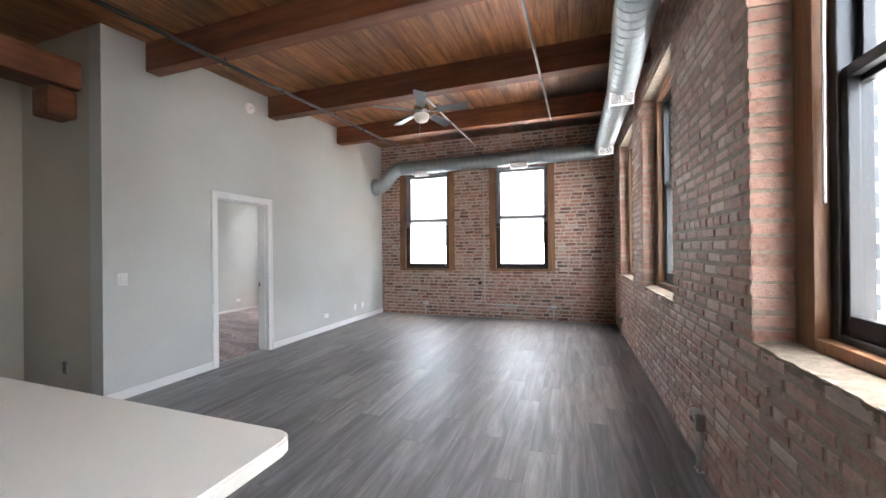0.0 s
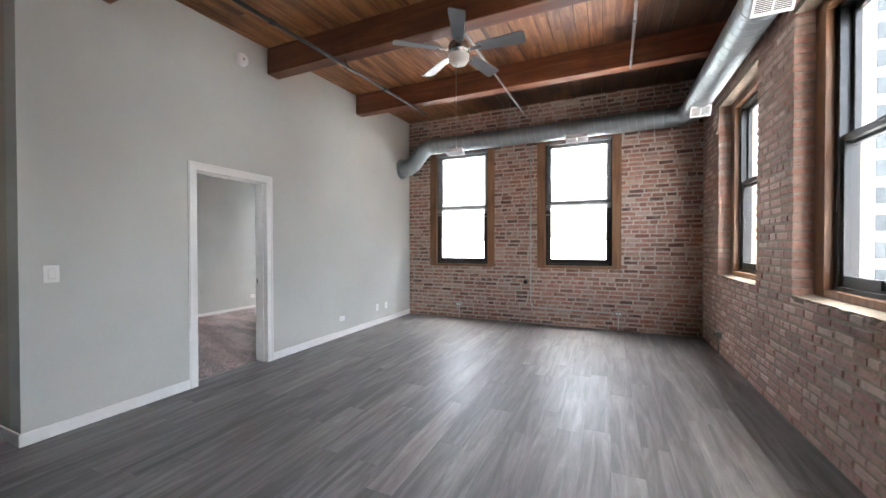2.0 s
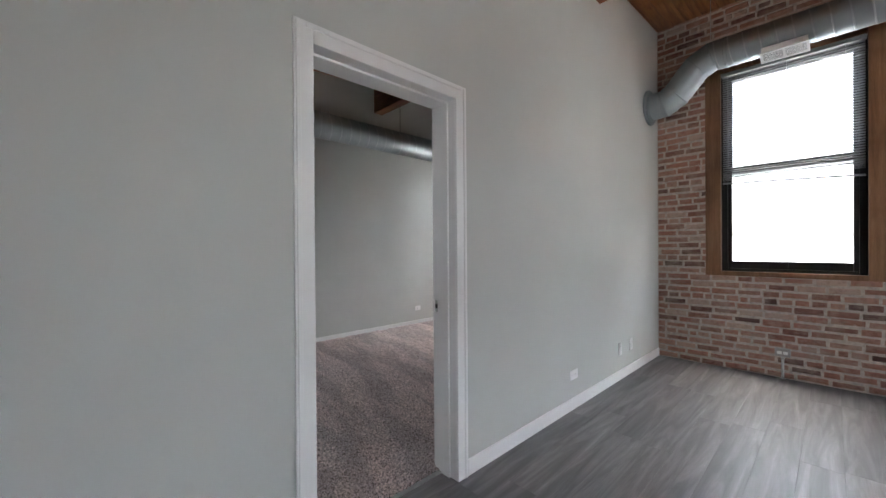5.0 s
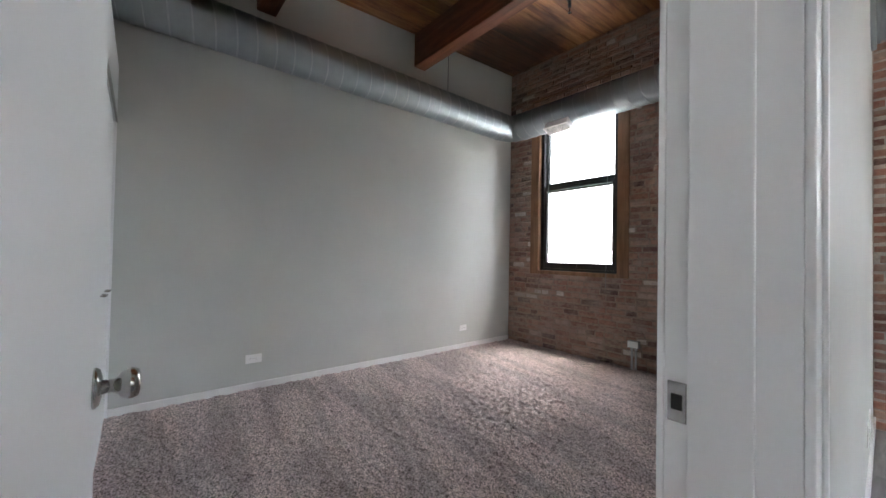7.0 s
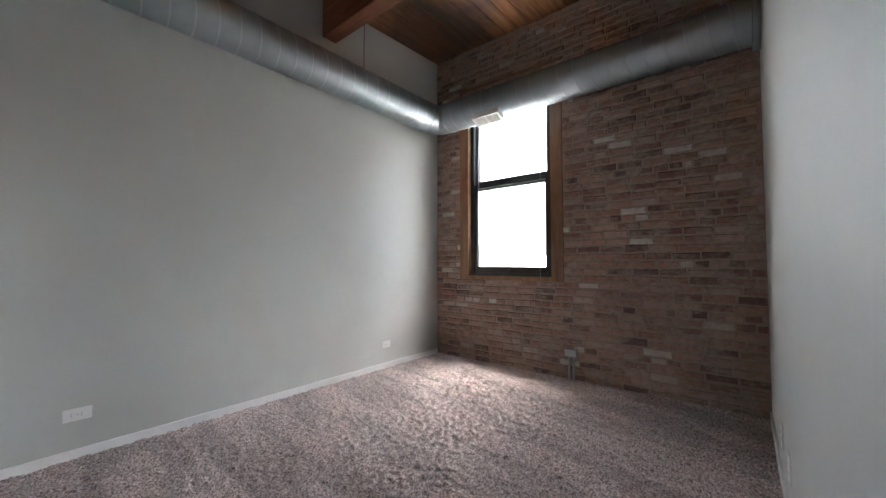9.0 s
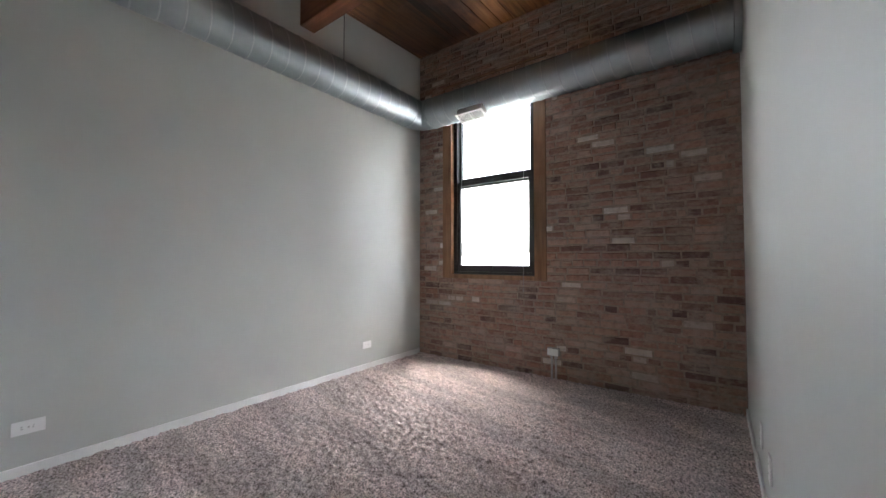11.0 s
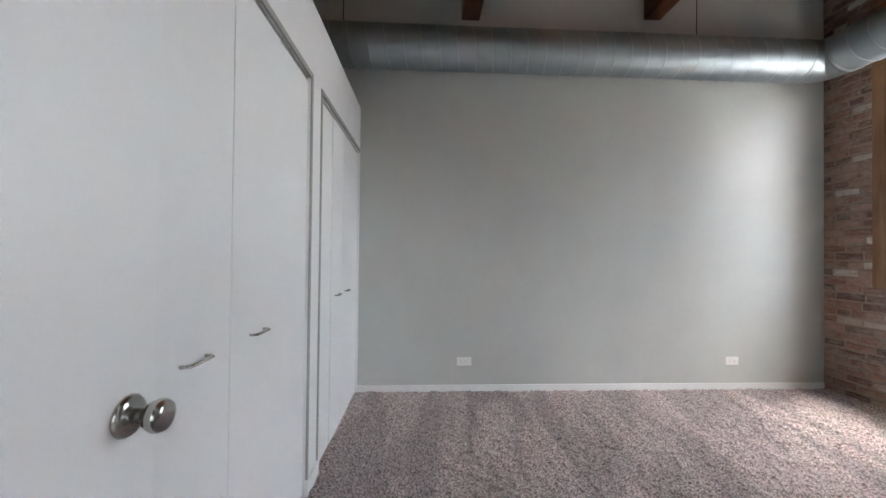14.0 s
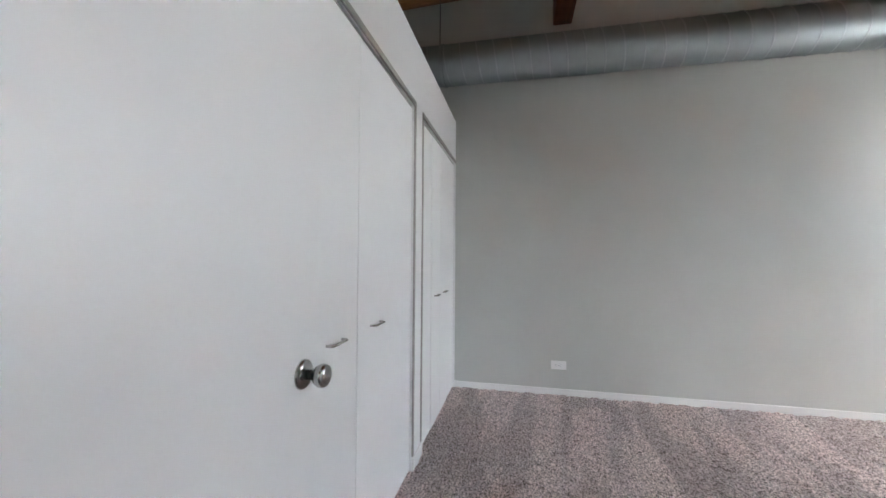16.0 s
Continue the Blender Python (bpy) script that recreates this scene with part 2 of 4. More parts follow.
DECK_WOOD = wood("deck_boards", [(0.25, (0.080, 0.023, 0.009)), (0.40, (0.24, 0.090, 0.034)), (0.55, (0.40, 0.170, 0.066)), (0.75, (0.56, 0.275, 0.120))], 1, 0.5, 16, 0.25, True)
TRIM_WOOD = wood("window_timber", [(0.3, (0.17, 0.085, 0.042)), (0.5, (0.27, 0.14, 0.075)), (0.75, (0.36, 0.20, 0.115))], 2, 0.5, 20, 0.1)
BRICK = brick_material("old_brick", [(0.0, (0.13, 0.066, 0.056)), (0.14, (0.23, 0.108, 0.084)), (0.40, (0.38, 0.178, 0.132)), (0.65, (0.43, 0.215, 0.160)), (0.86, (0.45, 0.265, 0.205)), (1.0, (0.54, 0.41, 0.34))], 0.4, 0.36)
BRICK_BROWN = brick_material("brown_brick", [(0.0, (0.13, 0.075, 0.065)), (0.18, (0.22, 0.115, 0.092)), (0.45, (0.33, 0.178, 0.138)), (0.75, (0.40, 0.235, 0.180)), (0.95, (0.44, 0.29, 0.23)), (0.972, (0.60, 0.53, 0.48)), (1.0, (0.70, 0.64, 0.59))], 0.4, 0.5)
# side-wall bricks paled to stand in for window light grazing them
BRICK_PALE = brick_material("pale_lit_brick", [(0.0, (0.34, 0.190, 0.155)), (0.12, (0.45, 0.240, 0.195)), (0.40, (0.54, 0.300, 0.248)), (0.65, (0.63, 0.39, 0.335)), (0.86, (0.68, 0.49, 0.435)), (1.0, (0.75, 0.61, 0.55))], 0.4, 0.28, 0.36)
BRICK_RED = brick_material("salmon_brick", [(0.0, (0.40, 0.215, 0.16)), (0.5, (0.53, 0.295, 0.225)), (0.85, (0.58, 0.36, 0.285)), (1.0, (0.64, 0.49, 0.42))], 0.4, 0.28, 0.6)
MORTAR = mortar_material("lime_mortar", (0.62, 0.53, 0.455))
MORTAR_BROWN = mortar_material("weathered_mortar", (0.44, 0.36, 0.285))
MORTAR_DARK = mortar_material("smeared_mortar", (0.37, 0.275, 0.225))
SILL_STONE = mortar_material("sill_stone", (0.27, 0.225, 0.175))
FLOOR = plank_floor("vinyl_plank")
SUBFLOOR = paint("plank_joint", (0.02, 0.018, 0.017), 0.8)
CARPET = carpet_material("cut_pile_carpet")
GLASS = glass_material("window_glass")
BLADE = metal("fan_blade_grey", (0.17, 0.18, 0.20), 0.32, (6, 6, 6), 0.35)
BLIND = paint("silver_blind_slat", (0.28, 0.29, 0.31), 0.45, 0.02, 0.0)
FROST = paint("frosted_globe", (0.86, 0.84, 0.78), 0.35, 0.01, 0.0)


# ---- mesh helpers ----
def add_box(bm, x0, y0, z0, x1, y1, z1, bevel=0.0, seg=2):
    vs = [bm.verts.new(p) for p in ((x0, y0, z0), (x1, y0, z0), (x1, y1, z0), (x0, y1, z0), (x0, y0, z1), (x1, y0, z1), (x1, y1, z1), (x0, y1, z1))]
    fs = [bm.faces.new([vs[i] for i in q]) for q in ((3, 2, 1, 0), (4, 5, 6, 7), (0, 1, 5, 4), (1, 2, 6, 5), (2, 3, 7, 6), (3, 0, 4, 7))]
    if bevel > 0:
        es = list({e for f in fs for e in f.edges})
        bmesh.ops.bevel(bm, geom=es, offset=bevel, segments=seg, affect='EDGES', profile=0.6)
    return vs


def box(x0, y0, z0, x1, y1, z1, bevel=0.0, seg=2):
    bm = bmesh.new()
    add_box(bm, x0, y0, z0, x1, y1, z1, bevel, seg)
    return bm


def boxes(rows, bevel=0.0):
    bm = bmesh.new()
    for r in rows:
        add_box(bm, *r, bevel=bevel)
    return bm


def add_lathe(bm, profile, m=Matrix(), seg=32):
    """Turned shape: profile of (radius, height) about z, then moved by m."""
    rings = []
    for r, h in profile:
        if r < 1e-5:
            rings.append([bm.verts.new(m @ Vector((0, 0, h)))])
        else:
            rings.append([bm.verts.new(m @ Vector((r * math.cos(a * math.tau / seg), r * math.sin(a * math.tau / seg), h))) for a in range(seg)])
    for a, b in zip(rings, rings[1:]):
        for i in range(seg):
            j = (i + 1) % seg
            if len(a) == 1 and len(b) == 1:
                continue
            if len(a) == 1:
                bm.faces.new((a[0], b[i], b[j]))
            elif len(b) == 1:
                bm.faces.new((a[i], b[0], a[j]))
            else:
                bm.faces.new((a[i], b[i], b[j], a[j]))
    for f in bm.faces:
        f.smooth = True


def lathe(profile, m=Matrix(), seg=32):
    bm = bmesh.new()
    add_lathe(bm, profile, m, seg)
    bmesh.ops.recalc_face_normals(bm, faces=bm.faces)
    return bm


def sweep(points, radii, seg=20, cap=True, mitres=()):
    """A round tube along points, with a radius at each."""
    bm = bmesh.new()
    pts = [Vector(p) for p in points]
    rings, side = [], None
    for i, p in enumerate(pts):
        d = (pts[min(i + 1, len(pts) - 1)] - pts[max(i - 1, 0)]).normalized()
        if side is None:
            side = d.orthogonal().normalized()
        side = (side - d * side.dot(d)).normalized()
        up = d.cross(side)
        r = radii[i] if isinstance(radii, (list, tuple)) else radii
        rings.append([bm.verts.new(p + r * (math.cos(a * math.tau / seg) * side + math.sin(a * math.tau / seg) * up)) for a in range(seg)])
    for a, b in zip(rings, rings[1:]):
        for i in range(seg):
            f = bm.faces.new((a[i], a[(i + 1) % seg], b[(i + 1) % seg], b[i]))
            f.smooth = True
    for k in mitres:
        ring = set(rings[k])
        for v in rings[k]:
            for e in v.link_edges:
                if e.other_vert(v) in ring:
                    e.smooth = False
    if cap:
        bm.faces.new(rings[0][::-1])
        bm.faces.new(rings[-1])
    return bm


def finish(bm, name, material):
    me = bpy.data.meshes.new(name)
    bm.to_mesh(me)
    bm.free()
    me.materials.append(material)
    return me


def part(name, bm, material, parent, label=""):
    ob = new(name, finish(bm, name, material))
    ob.parent = parent
    return tagged(ob, label)


def thing(name, label, category, at=(0, 0, 0), group="", kind=""):
    ob = new(name)
    ob.location = at
    ob.empty_display_size = 0.1
    return tagged(ob, label, category, group, kind)


def solid(name, bm, material, label, category, kind="", group=""):
    return tagged(new(name, finish(bm, name, material)), label, category, group, kind)


# ---- shell ----
def wall_boxes(axis, face, back, u0, u1, openings, top, z0=0.0):
    """Boxes of a wall with openings. axis 'y': the wall lies across y (u is x); axis 'x': across x (u is y)."""
    rows = []

    def put(a, b, c, d):
        if b - a < 1e-4 or d - c < 1e-4:
            return
        rows.append((a, min(face, back), c, b, max(face, back), d) if axis == 'y' else (min(face, back), a, c, max(face, back), b, d))
    edge = u0
    for a, b, c, d in sorted(openings):
        put(edge, a, z0, top)
        put(a, b, z0, c)
        put(a, b, d, top)
        edge = b
    put(edge, u1, z0, top)
    return rows


TOP = 4.0
MORT = 0.0055    # depth of the joints
# openings as (from, to, bottom, top)
WIN_W = [(-2.945, -1.677, 0.945, 3.10), (0.455, 1.715, 0.945, 3.10), (2.455, 3.73, 0.945, 3.10)]
# first WIN_R window is unseen, added to let in more daylight
WIN_R = [(-2.10, -0.83, 0.955, 3.02), (0.51, 1.785, 0.955, 3.02), (3.13, 4.375, 0.955, 3.02), (5.10, 6.365, 0.955, 3.02)]

wall_north = solid("wall_north", boxes(wall_boxes('y', YW + MORT, YW + WALL_T, XP / 2, XR + WALL_T, WIN_W[1:], TOP, -0.3)), MORTAR, "old red brick window wall with lime mortar joints", "wall", "structure")
wall_north_bedroom = solid("wall_north_bedroom", boxes(wall_boxes('y', YW + MORT, YW + WALL_T, -3.6, XP / 2, WIN_W[:1], TOP, -0.3)), MORTAR_DARK, "old brown brick bedroom window wall with smeared joints", "wall", "structure")
wall_east = solid("wall_east", boxes(wall_boxes('x', XR + MORT, XR + WALL_T, YK - 0.3, YW + MORT, [(a - 0.008, c + 0.008, d, e) for a, c, d, e in WIN_R], TOP, -0.3)), MORTAR_BROWN, "old red brick side wall with deep window reveals", "wall", "structure")
wall_partition = solid("wall_partition", boxes(wall_boxes('x', 0.0, XP, YH, YW + 0.004, [(D0 - 0.02, D1 + 0.02, -0.1, 2.06)], TOP, -0.1)), WALL_PAINT, "smooth pale grey painted plasterboard partition", "wall", "structure")
# the two hall walls carry warm bounced light in their paint colour
wall_hall = solid("wall_hall", box(XB - 0.15, YH, -0.1, XP, YH + 0.12, TOP), HALL_WARM_LIT, "painted hall wall with warm bounced light in its colour", "wall", "structure")
wall_hall_end = solid("wall_hall_end", box(-1.42, YK, -0.1, -1.27, YH, TOP), HALL_WARM_LIT, "painted wall at the hall's end with warm bounced light in its colour", "wall", "structure")
wall_bedroom = solid("wall_bedroom", box(XB - 0.15, YH + 0.12, -0.1, XB, YW + 0.004, TOP), WALL_PAINT, "pale grey painted bedroom wall", "wall", "structure")
wall_south = solid("wall_south", box(-1.42, YK - 0.15, -0.1, XR + MORT, YK, TOP), WALL_PAINT, "pale grey painted kitchen wall", "wall", "structure")


def slope_slab(x0, y0, x1, y1, d0, d1):
    """A slab between two depths under the roof deck."""
    bm = bmesh.new()
    vs = [bm.verts.new(p) for p in ((x0, y0, zc(y0) - d0), (x1, y0, zc(y0) - d0), (x1, y1, zc(y1) - d0), (x0, y1, zc(y1) - d0), (x0, y0, zc(y0) + d1), (x1, y0, zc(y0) + d1), (x1, y1, zc(y1) + d1), (x0, y1, zc(y1) + d1))]
    for q in ((3, 2, 1, 0), (4, 5, 6, 7), (0, 1, 5, 4), (1, 2, 6, 5), (2, 3, 7, 6), (3, 0, 4, 7)):
        bm.faces.new([vs[i] for i in q])
    return bm


def deck():
    """Roof boards along y with open joints under a dark slab, one mesh."""
    rng = random.Random(11)
    bm = bmesh.new()
    x = XB - 0.1
    while x < XR + 0.1:
        w = rng.uniform(0.115, 0.15)
        gap = rng.choice((0.0008, 0.002, 0.003, 0.006))
        y = YK - rng.uniform(0, 2.5)
        while y < YW + 0.1:
            y2 = min(y + rng.uniform(2.4, 4.6), YW + 0.1)
            s = slope_slab(x + gap, y + 0.001, x + w - 0.001, y2 - 0.001, rng.uniform(-0.002, 0.002), 0.03)
            me = bpy.data.meshes.new("tmp")
            s.to_mesh(me)
            s.free()
            bm.from_mesh(me)
            bpy.data.meshes.remove(me)
            y = y2
        x += w
    return bm


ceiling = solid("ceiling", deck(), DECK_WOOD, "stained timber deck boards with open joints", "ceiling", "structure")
roof = solid("roof", slope_slab(XB - 0.5, YK - 0.5, XR + 0.4, YW + 0.4, -0.026, 0.25), SUBFLOOR, "dark roof slab above the boards", "roof", "structure")


def beam(y0, y1, x0, x1, depth=0.295, name="ceiling_beam"):
    """A heavy sawn timber under the deck, slightly rounded and uneven."""
    bm = bmesh.new()
    zb = zc((y0 + y1) / 2) - depth
    zt = zc(y0) + 0.004
    add_box(bm, x0, y0, zb, x1, y1, zt, 0.012, 3)
    return tagged(new(name, finish(bm, name, BEAM_WOOD)), "dark reddish sawn timber ceiling beam", "beam", "ceiling beams")


for y0, y1 in ((2.28, 2.42), (3.86, 4.015), (5.475, 5.625), (0.70, 0.85), (-0.88, -0.73), (-2.46, -2.31)):
    beam(y0, y1, 0.002, XR + 0.05)
    if y0 > 2.1:
        beam(y0, y1, XB - 0.02, XP - 0.002, 0.37)

girder = tagged(new("hall_girder", finish(box(-0.60, YK, 2.90, -0.27, YH - 0.002, 3.16, 0.014, 3), "hall_girder", BEAM_WOOD_Y)), "dark heavy timber girder running into the hall wall", "beam")
corbel = tagged(new("timber_corbel", finish(box(-0.58, YH - 0.22, 2.63, -0.33, YH - 0.002, 2.899, 0.03, 2), "timber_corbel", BEAM_WOOD_Y)), "short dark timber corbel under the girder", "corbel")


# ---- windows ----
def window(name, axis, face, a, b, z0, z1, label, trim=0.13, depth=0.05, wide_bottom=0.045, rail=0.05):
    """Double-hung window: timber lining, black frame, two sashes with glass. u runs along the wall, w into it."""
    w = thing(name, label, "window", (0, 0, 0), "", "structure")

    def put(pname, rows, mat, parent=w, plabel="", bevel=0.004):
        bm = bmesh.new()
        for u0, w0, q0, u1, w1, q1 in rows:
            if axis == 'y':
                add_box(bm, u0, face + w0, q0, u1, face + w1, q1, bevel)
            else:
                add_box(bm, face + w0, u0, q0, face + w1, u1, q1, bevel)
        return part(pname, bm, mat, parent, plabel)
    d = depth
    # timber lining
    put("jamb_lining", [(a, 0.0, z0, a + trim, d + 0.12, z1)], TRIM_WOOD, w, "brown stained timber")
    put("jamb_lining", [(b - trim, 0.0, z0, b, d + 0.12, z1)], TRIM_WOOD, w, "brown stained timber")
    put("head_lining", [(a + trim, 0.0, z1 - 0.08, b - trim, d + 0.12, z1)], TRIM_WOOD)
    put("sill_lining", [(a + trim, 0.0, z0, b - trim, d + 0.12, z0 + wide_bottom)], TRIM_WOOD)
    # black frame
    fa, fb, fz0, fz1 = a + trim, b - trim, z0 + wide_bottom, z1 - 0.08
    fw = 0.05
    put("frame", [(fa, d, fz0, fa + fw, d + 0.11, fz1), (fb - fw, d, fz0, fb, d + 0.11, fz1), (fa + fw, d, fz1 - 0.035, fb - fw, d + 0.11, fz1), (fa + fw, d, fz0, fb - fw, d + 0.11, fz0 + 0.03)], BLACK_FRAME, w, "black painted metal frame")
    zm = 2.022
    for k, (q0, q1, w0, w1) in enumerate(((fz0 + 0.03, zm + 0.035, d + 0.012, d + 0.052), (zm - 0.03, fz1 - 0.035, d + 0.058, d + 0.098))):
        st = 0.034
        bot = 0.075 if k == 0 else rail
        sash = put("sash", [(fa + fw, w0, q0, fa + fw + st, w1, q1), (fb - fw - st, w0, q0, fb - fw, w1, q1), (fa + fw + st, w0, q0, fb - fw - st, w1, q0 + bot), (fa + fw + st, w0, q1 - 0.045, fb - fw - st, w1, q1)], BLACK_FRAME)
        pane = put("pane", [(fa + fw + st - 0.004, w0 + 0.016, q0 + bot - 0.004, fb - fw - st + 0.004, w0 + 0.022, q1 - 0.041)], GLASS, sash, "clear glass", 0.0)
        pane.visible_shadow = False
    uc = (a + b) / 2
    put("sash_lock", [(uc - 0.03, d - 0.006, zm + 0.012, uc + 0.03, d + 0.011, zm + 0.03)], BLACK_FRAME, w, "small black latch", 0.003)
    put("lift_handle", [(uc - 0.006, d - 0.004, fz0 + 0.05, uc + 0.006, d + 0.011, fz0 + 0.11)], BLACK_FRAME, w, "", 0.002)
    return w


window("window_1", 'y', YW - 0.006, *WIN_W[1], "timber-lined black double-hung window in the brick wall")
window("window_2", 'y', YW - 0.006, *WIN_W[2], "timber-lined black double-hung window with a raised blind")
window("window_3", 'y', YW - 0.006, *WIN_W[0], "timber-lined black double-hung bedroom window", 0.125, rail=0.115)
# window_4 is the unseen one, an extra source of daylight
for i, o in enumerate(WIN_R):
    window(f"window_{4 + i}", 'x', XR + (0.155 if i == 1 else 0.12), o[0] + 0.004, o[1] - 0.004, o[2] + 0.012, o[3], "timber-lined black double-hung window in a deep brick reveal", 0.135, 0.05, 0.05)


def sill(y0, y1):
    """Rough rendered sill that slopes a little to the room."""
    rng = random.Random(int(y0 * 100))
    bm = bmesh.new()
    nu, grid = 28, []
    for i in range(nu + 1):
        y = y0 + (y1 - y0) * i / nu
        row = [Vector((XR + 0.158, y, 0.97)), Vector((XR + 0.08, y, 0.966 + rng.uniform(-0.004, 0.004))), Vector((XR + 0.004 + rng.uniform(-0.010, 0.006), y, 0.955 + rng.uniform(-0.008, 0.004))), Vector((XR + 0.002 + rng.uniform(-0.006, 0.004), y, 0.915)), Vector((XR + 0.158, y, 0.915))]
        grid.append([bm.verts.new(p) for p in row])
    for p, q in zip(grid, grid[1:]):
        for k in range(5):
            bm.faces.new((p[k], q[k], q[(k + 1) % 5], p[(k + 1) % 5]))
    bm.faces.new(grid[0])
    bm.faces.new(grid[-1][::-1])
    bmesh.ops.recalc_face_normals(bm, faces=bm.faces)
    return bm


for o in WIN_R:
    solid("window_sill", sill(o[0], o[1]), SILL_STONE, "rough rendered masonry window sill", "sill", "structure")


# ---- doorway, trim ----
def casing(x, out, z1, y0, y1, name):
    """Moulded door casing on one face of the partition. out: -1 or 1, the way it stands proud."""
    c = thing(name, "white painted moulded door casing", "trim", (x, y0, 0), "", "structure")
    c.location = (0, 0, 0)
    for a, b, q0, q1 in ((y0 - 0.078, y0, 0.0, z1 + 0.078), (y1, y1 + 0.078, 0.0, z1 + 0.078), (y0, y1, z1, z1 + 0.078)):
        rows = [(min(x, x + out * 0.012), a, q0, max(x, x + out * 0.012), b, q1)]
        bm = boxes(rows, 0.003)
        if q0 == 0.0:
            lo, hi = (a + 0.008, a + 0.026) if a < y0 else (b - 0.026, b - 0.008)
            add_box(bm, min(x + out * 0.012, x + out * 0.019), lo, q0, max(x + out * 0.012, x + out * 0.019), hi, q1 - 0.01, 0.003)
        else:
            add_box(bm, min(x + out * 0.012, x + out * 0.019), a - 0.03, q1 - 0.026, max(x + out * 0.012, x + out * 0.019), b + 0.03, q1 - 0.008, 0.003)
        part("casing_board", bm, WHITE_PAINT, c)
    return c


casing(0.0, 1, 2.04, D0, D1, "door_casing")
casing(XP, -1, 2.04, D0, D1, "door_casing")
frame_1 = thing("door_frame", "white painted door jambs with a stop and strike plate", "door frame", (0, 0, 0), "", "structure")
part("jamb", boxes([(XP, D0 - 0.02, 0, 0, D0, 2.06), (XP + 0.035, D0, 0, -0.05, D0 + 0.011, 2.03)], 0.002), WHITE_PAINT, frame_1)
part("jamb", boxes([(XP, D1, 0, 0, D1 + 0.02, 2.06), (XP + 0.037, D1 - 0.011, 0, -0.05, D1, 2.03)], 0.002), WHITE_PAINT, frame_1)
part("head_jamb", boxes([(XP, D0, 2.04, 0, D1, 2.06), (XP + 0.037, D0, 2.029, -0.05, D1, 2.04)], 0.002), WHITE_PAINT, frame_1)
strike = part("strike_plate", boxes([(XP + 0.006, D1 - 0.003, 0.89, XP + 0.034, D1, 0.955)], 0.001), CHROME, frame_1, "small brushed steel strike plate")
part("latch_hole", boxes([(XP + 0.012, D1 - 0.0045, 0.91, XP + 0.028, D1 - 0.003, 0.935)]), DARK_PLASTIC, strike)
part("threshold", boxes([(-0.134, D0, -0.02, -0.112, D1, 0.010)], 0.003), CONDUIT, frame_1, "thin metal carpet edge strip")


def baseboard(rows, h, label):
    bm = bmesh.new()
    for x0, y0, x1, y1 in rows:
        add_box(bm, x0, y0, 0.0, x1, y1, h, 0.004)
    return solid("baseboard", bm, WHITE_PAINT, label, "baseboard", "structure")


baseboard([(0.0, YH - 0.013, 0.013, D0 - 0.079)], 0.088, "white painted baseboard")
baseboard([(0.0, D1 + 0.079, 0.013, YW - 0.004)], 0.088, "white painted baseboard")
baseboard([(-1.255, YH - 0.013, -0.001, YH)], 0.088, "white painted hall baseboard")
baseboard([(-1.27, YK, -1.257, YH)], 0.088, "white painted hall baseboard")
baseboard([(XB, YC + 0.001, XB + 0.013, YW - 0.004)], 0.068, "white painted bedroom baseboard")
baseboard([(XP - 0.013, D1 + 0.079, XP, YW - 0.004)], 0.068, "white painted bedroom baseboard")


# ---- bedroom door ----
def bedroom_door():
    d = thing("door_1", "open white flush bedroom door with a brushed nickel knob", "door", (-0.14, 3.06, 0), "", "structure")
    d.location = (0, 0, 0)
    part("door_leaf", box(-0.852, 3.062, 0.018, -0.178, 3.097, 2.035, 0.002), CLOSET_PAINT, d)
    m = Matrix.Translation((-0.79, 3.097, 0.918)) @ Matrix.Rotation(-math.pi / 2, 4, 'X')
    part("rose", lathe([(0.0, 0.0), (0.034, 0.0), (0.034, 0.003), (0.030, 0.008), (0.018, 0.011), (0.0, 0.011)], m), CHROME, d, "round brushed nickel rose")
    part("knob", lathe([(0.0, 0.009), (0.012, 0.009), (0.011, 0.024), (0.014, 0.030), (0.022, 0.036), (0.0265, 0.046), (0.0265, 0.053), (0.023, 0.060), (0.014, 0.0625), (0.0, 0.061)], m), CHROME, d, "round brushed nickel knob")
    part("latch_plate", box(-0.8535, 3.07, 0.89, -0.8515, 3.09, 0.95, 0.0), CHROME, d)
    for z in (0.25, 1.02, 1.80):
        part("hinge", lathe([(0, -0.045), (0.006, -0.045), (0.006, 0.045), (0, 0.045)], Matrix.Translation((-0.1765, 3.0985, z)), 12), CHROME, d)
    return d


bedroom_door()


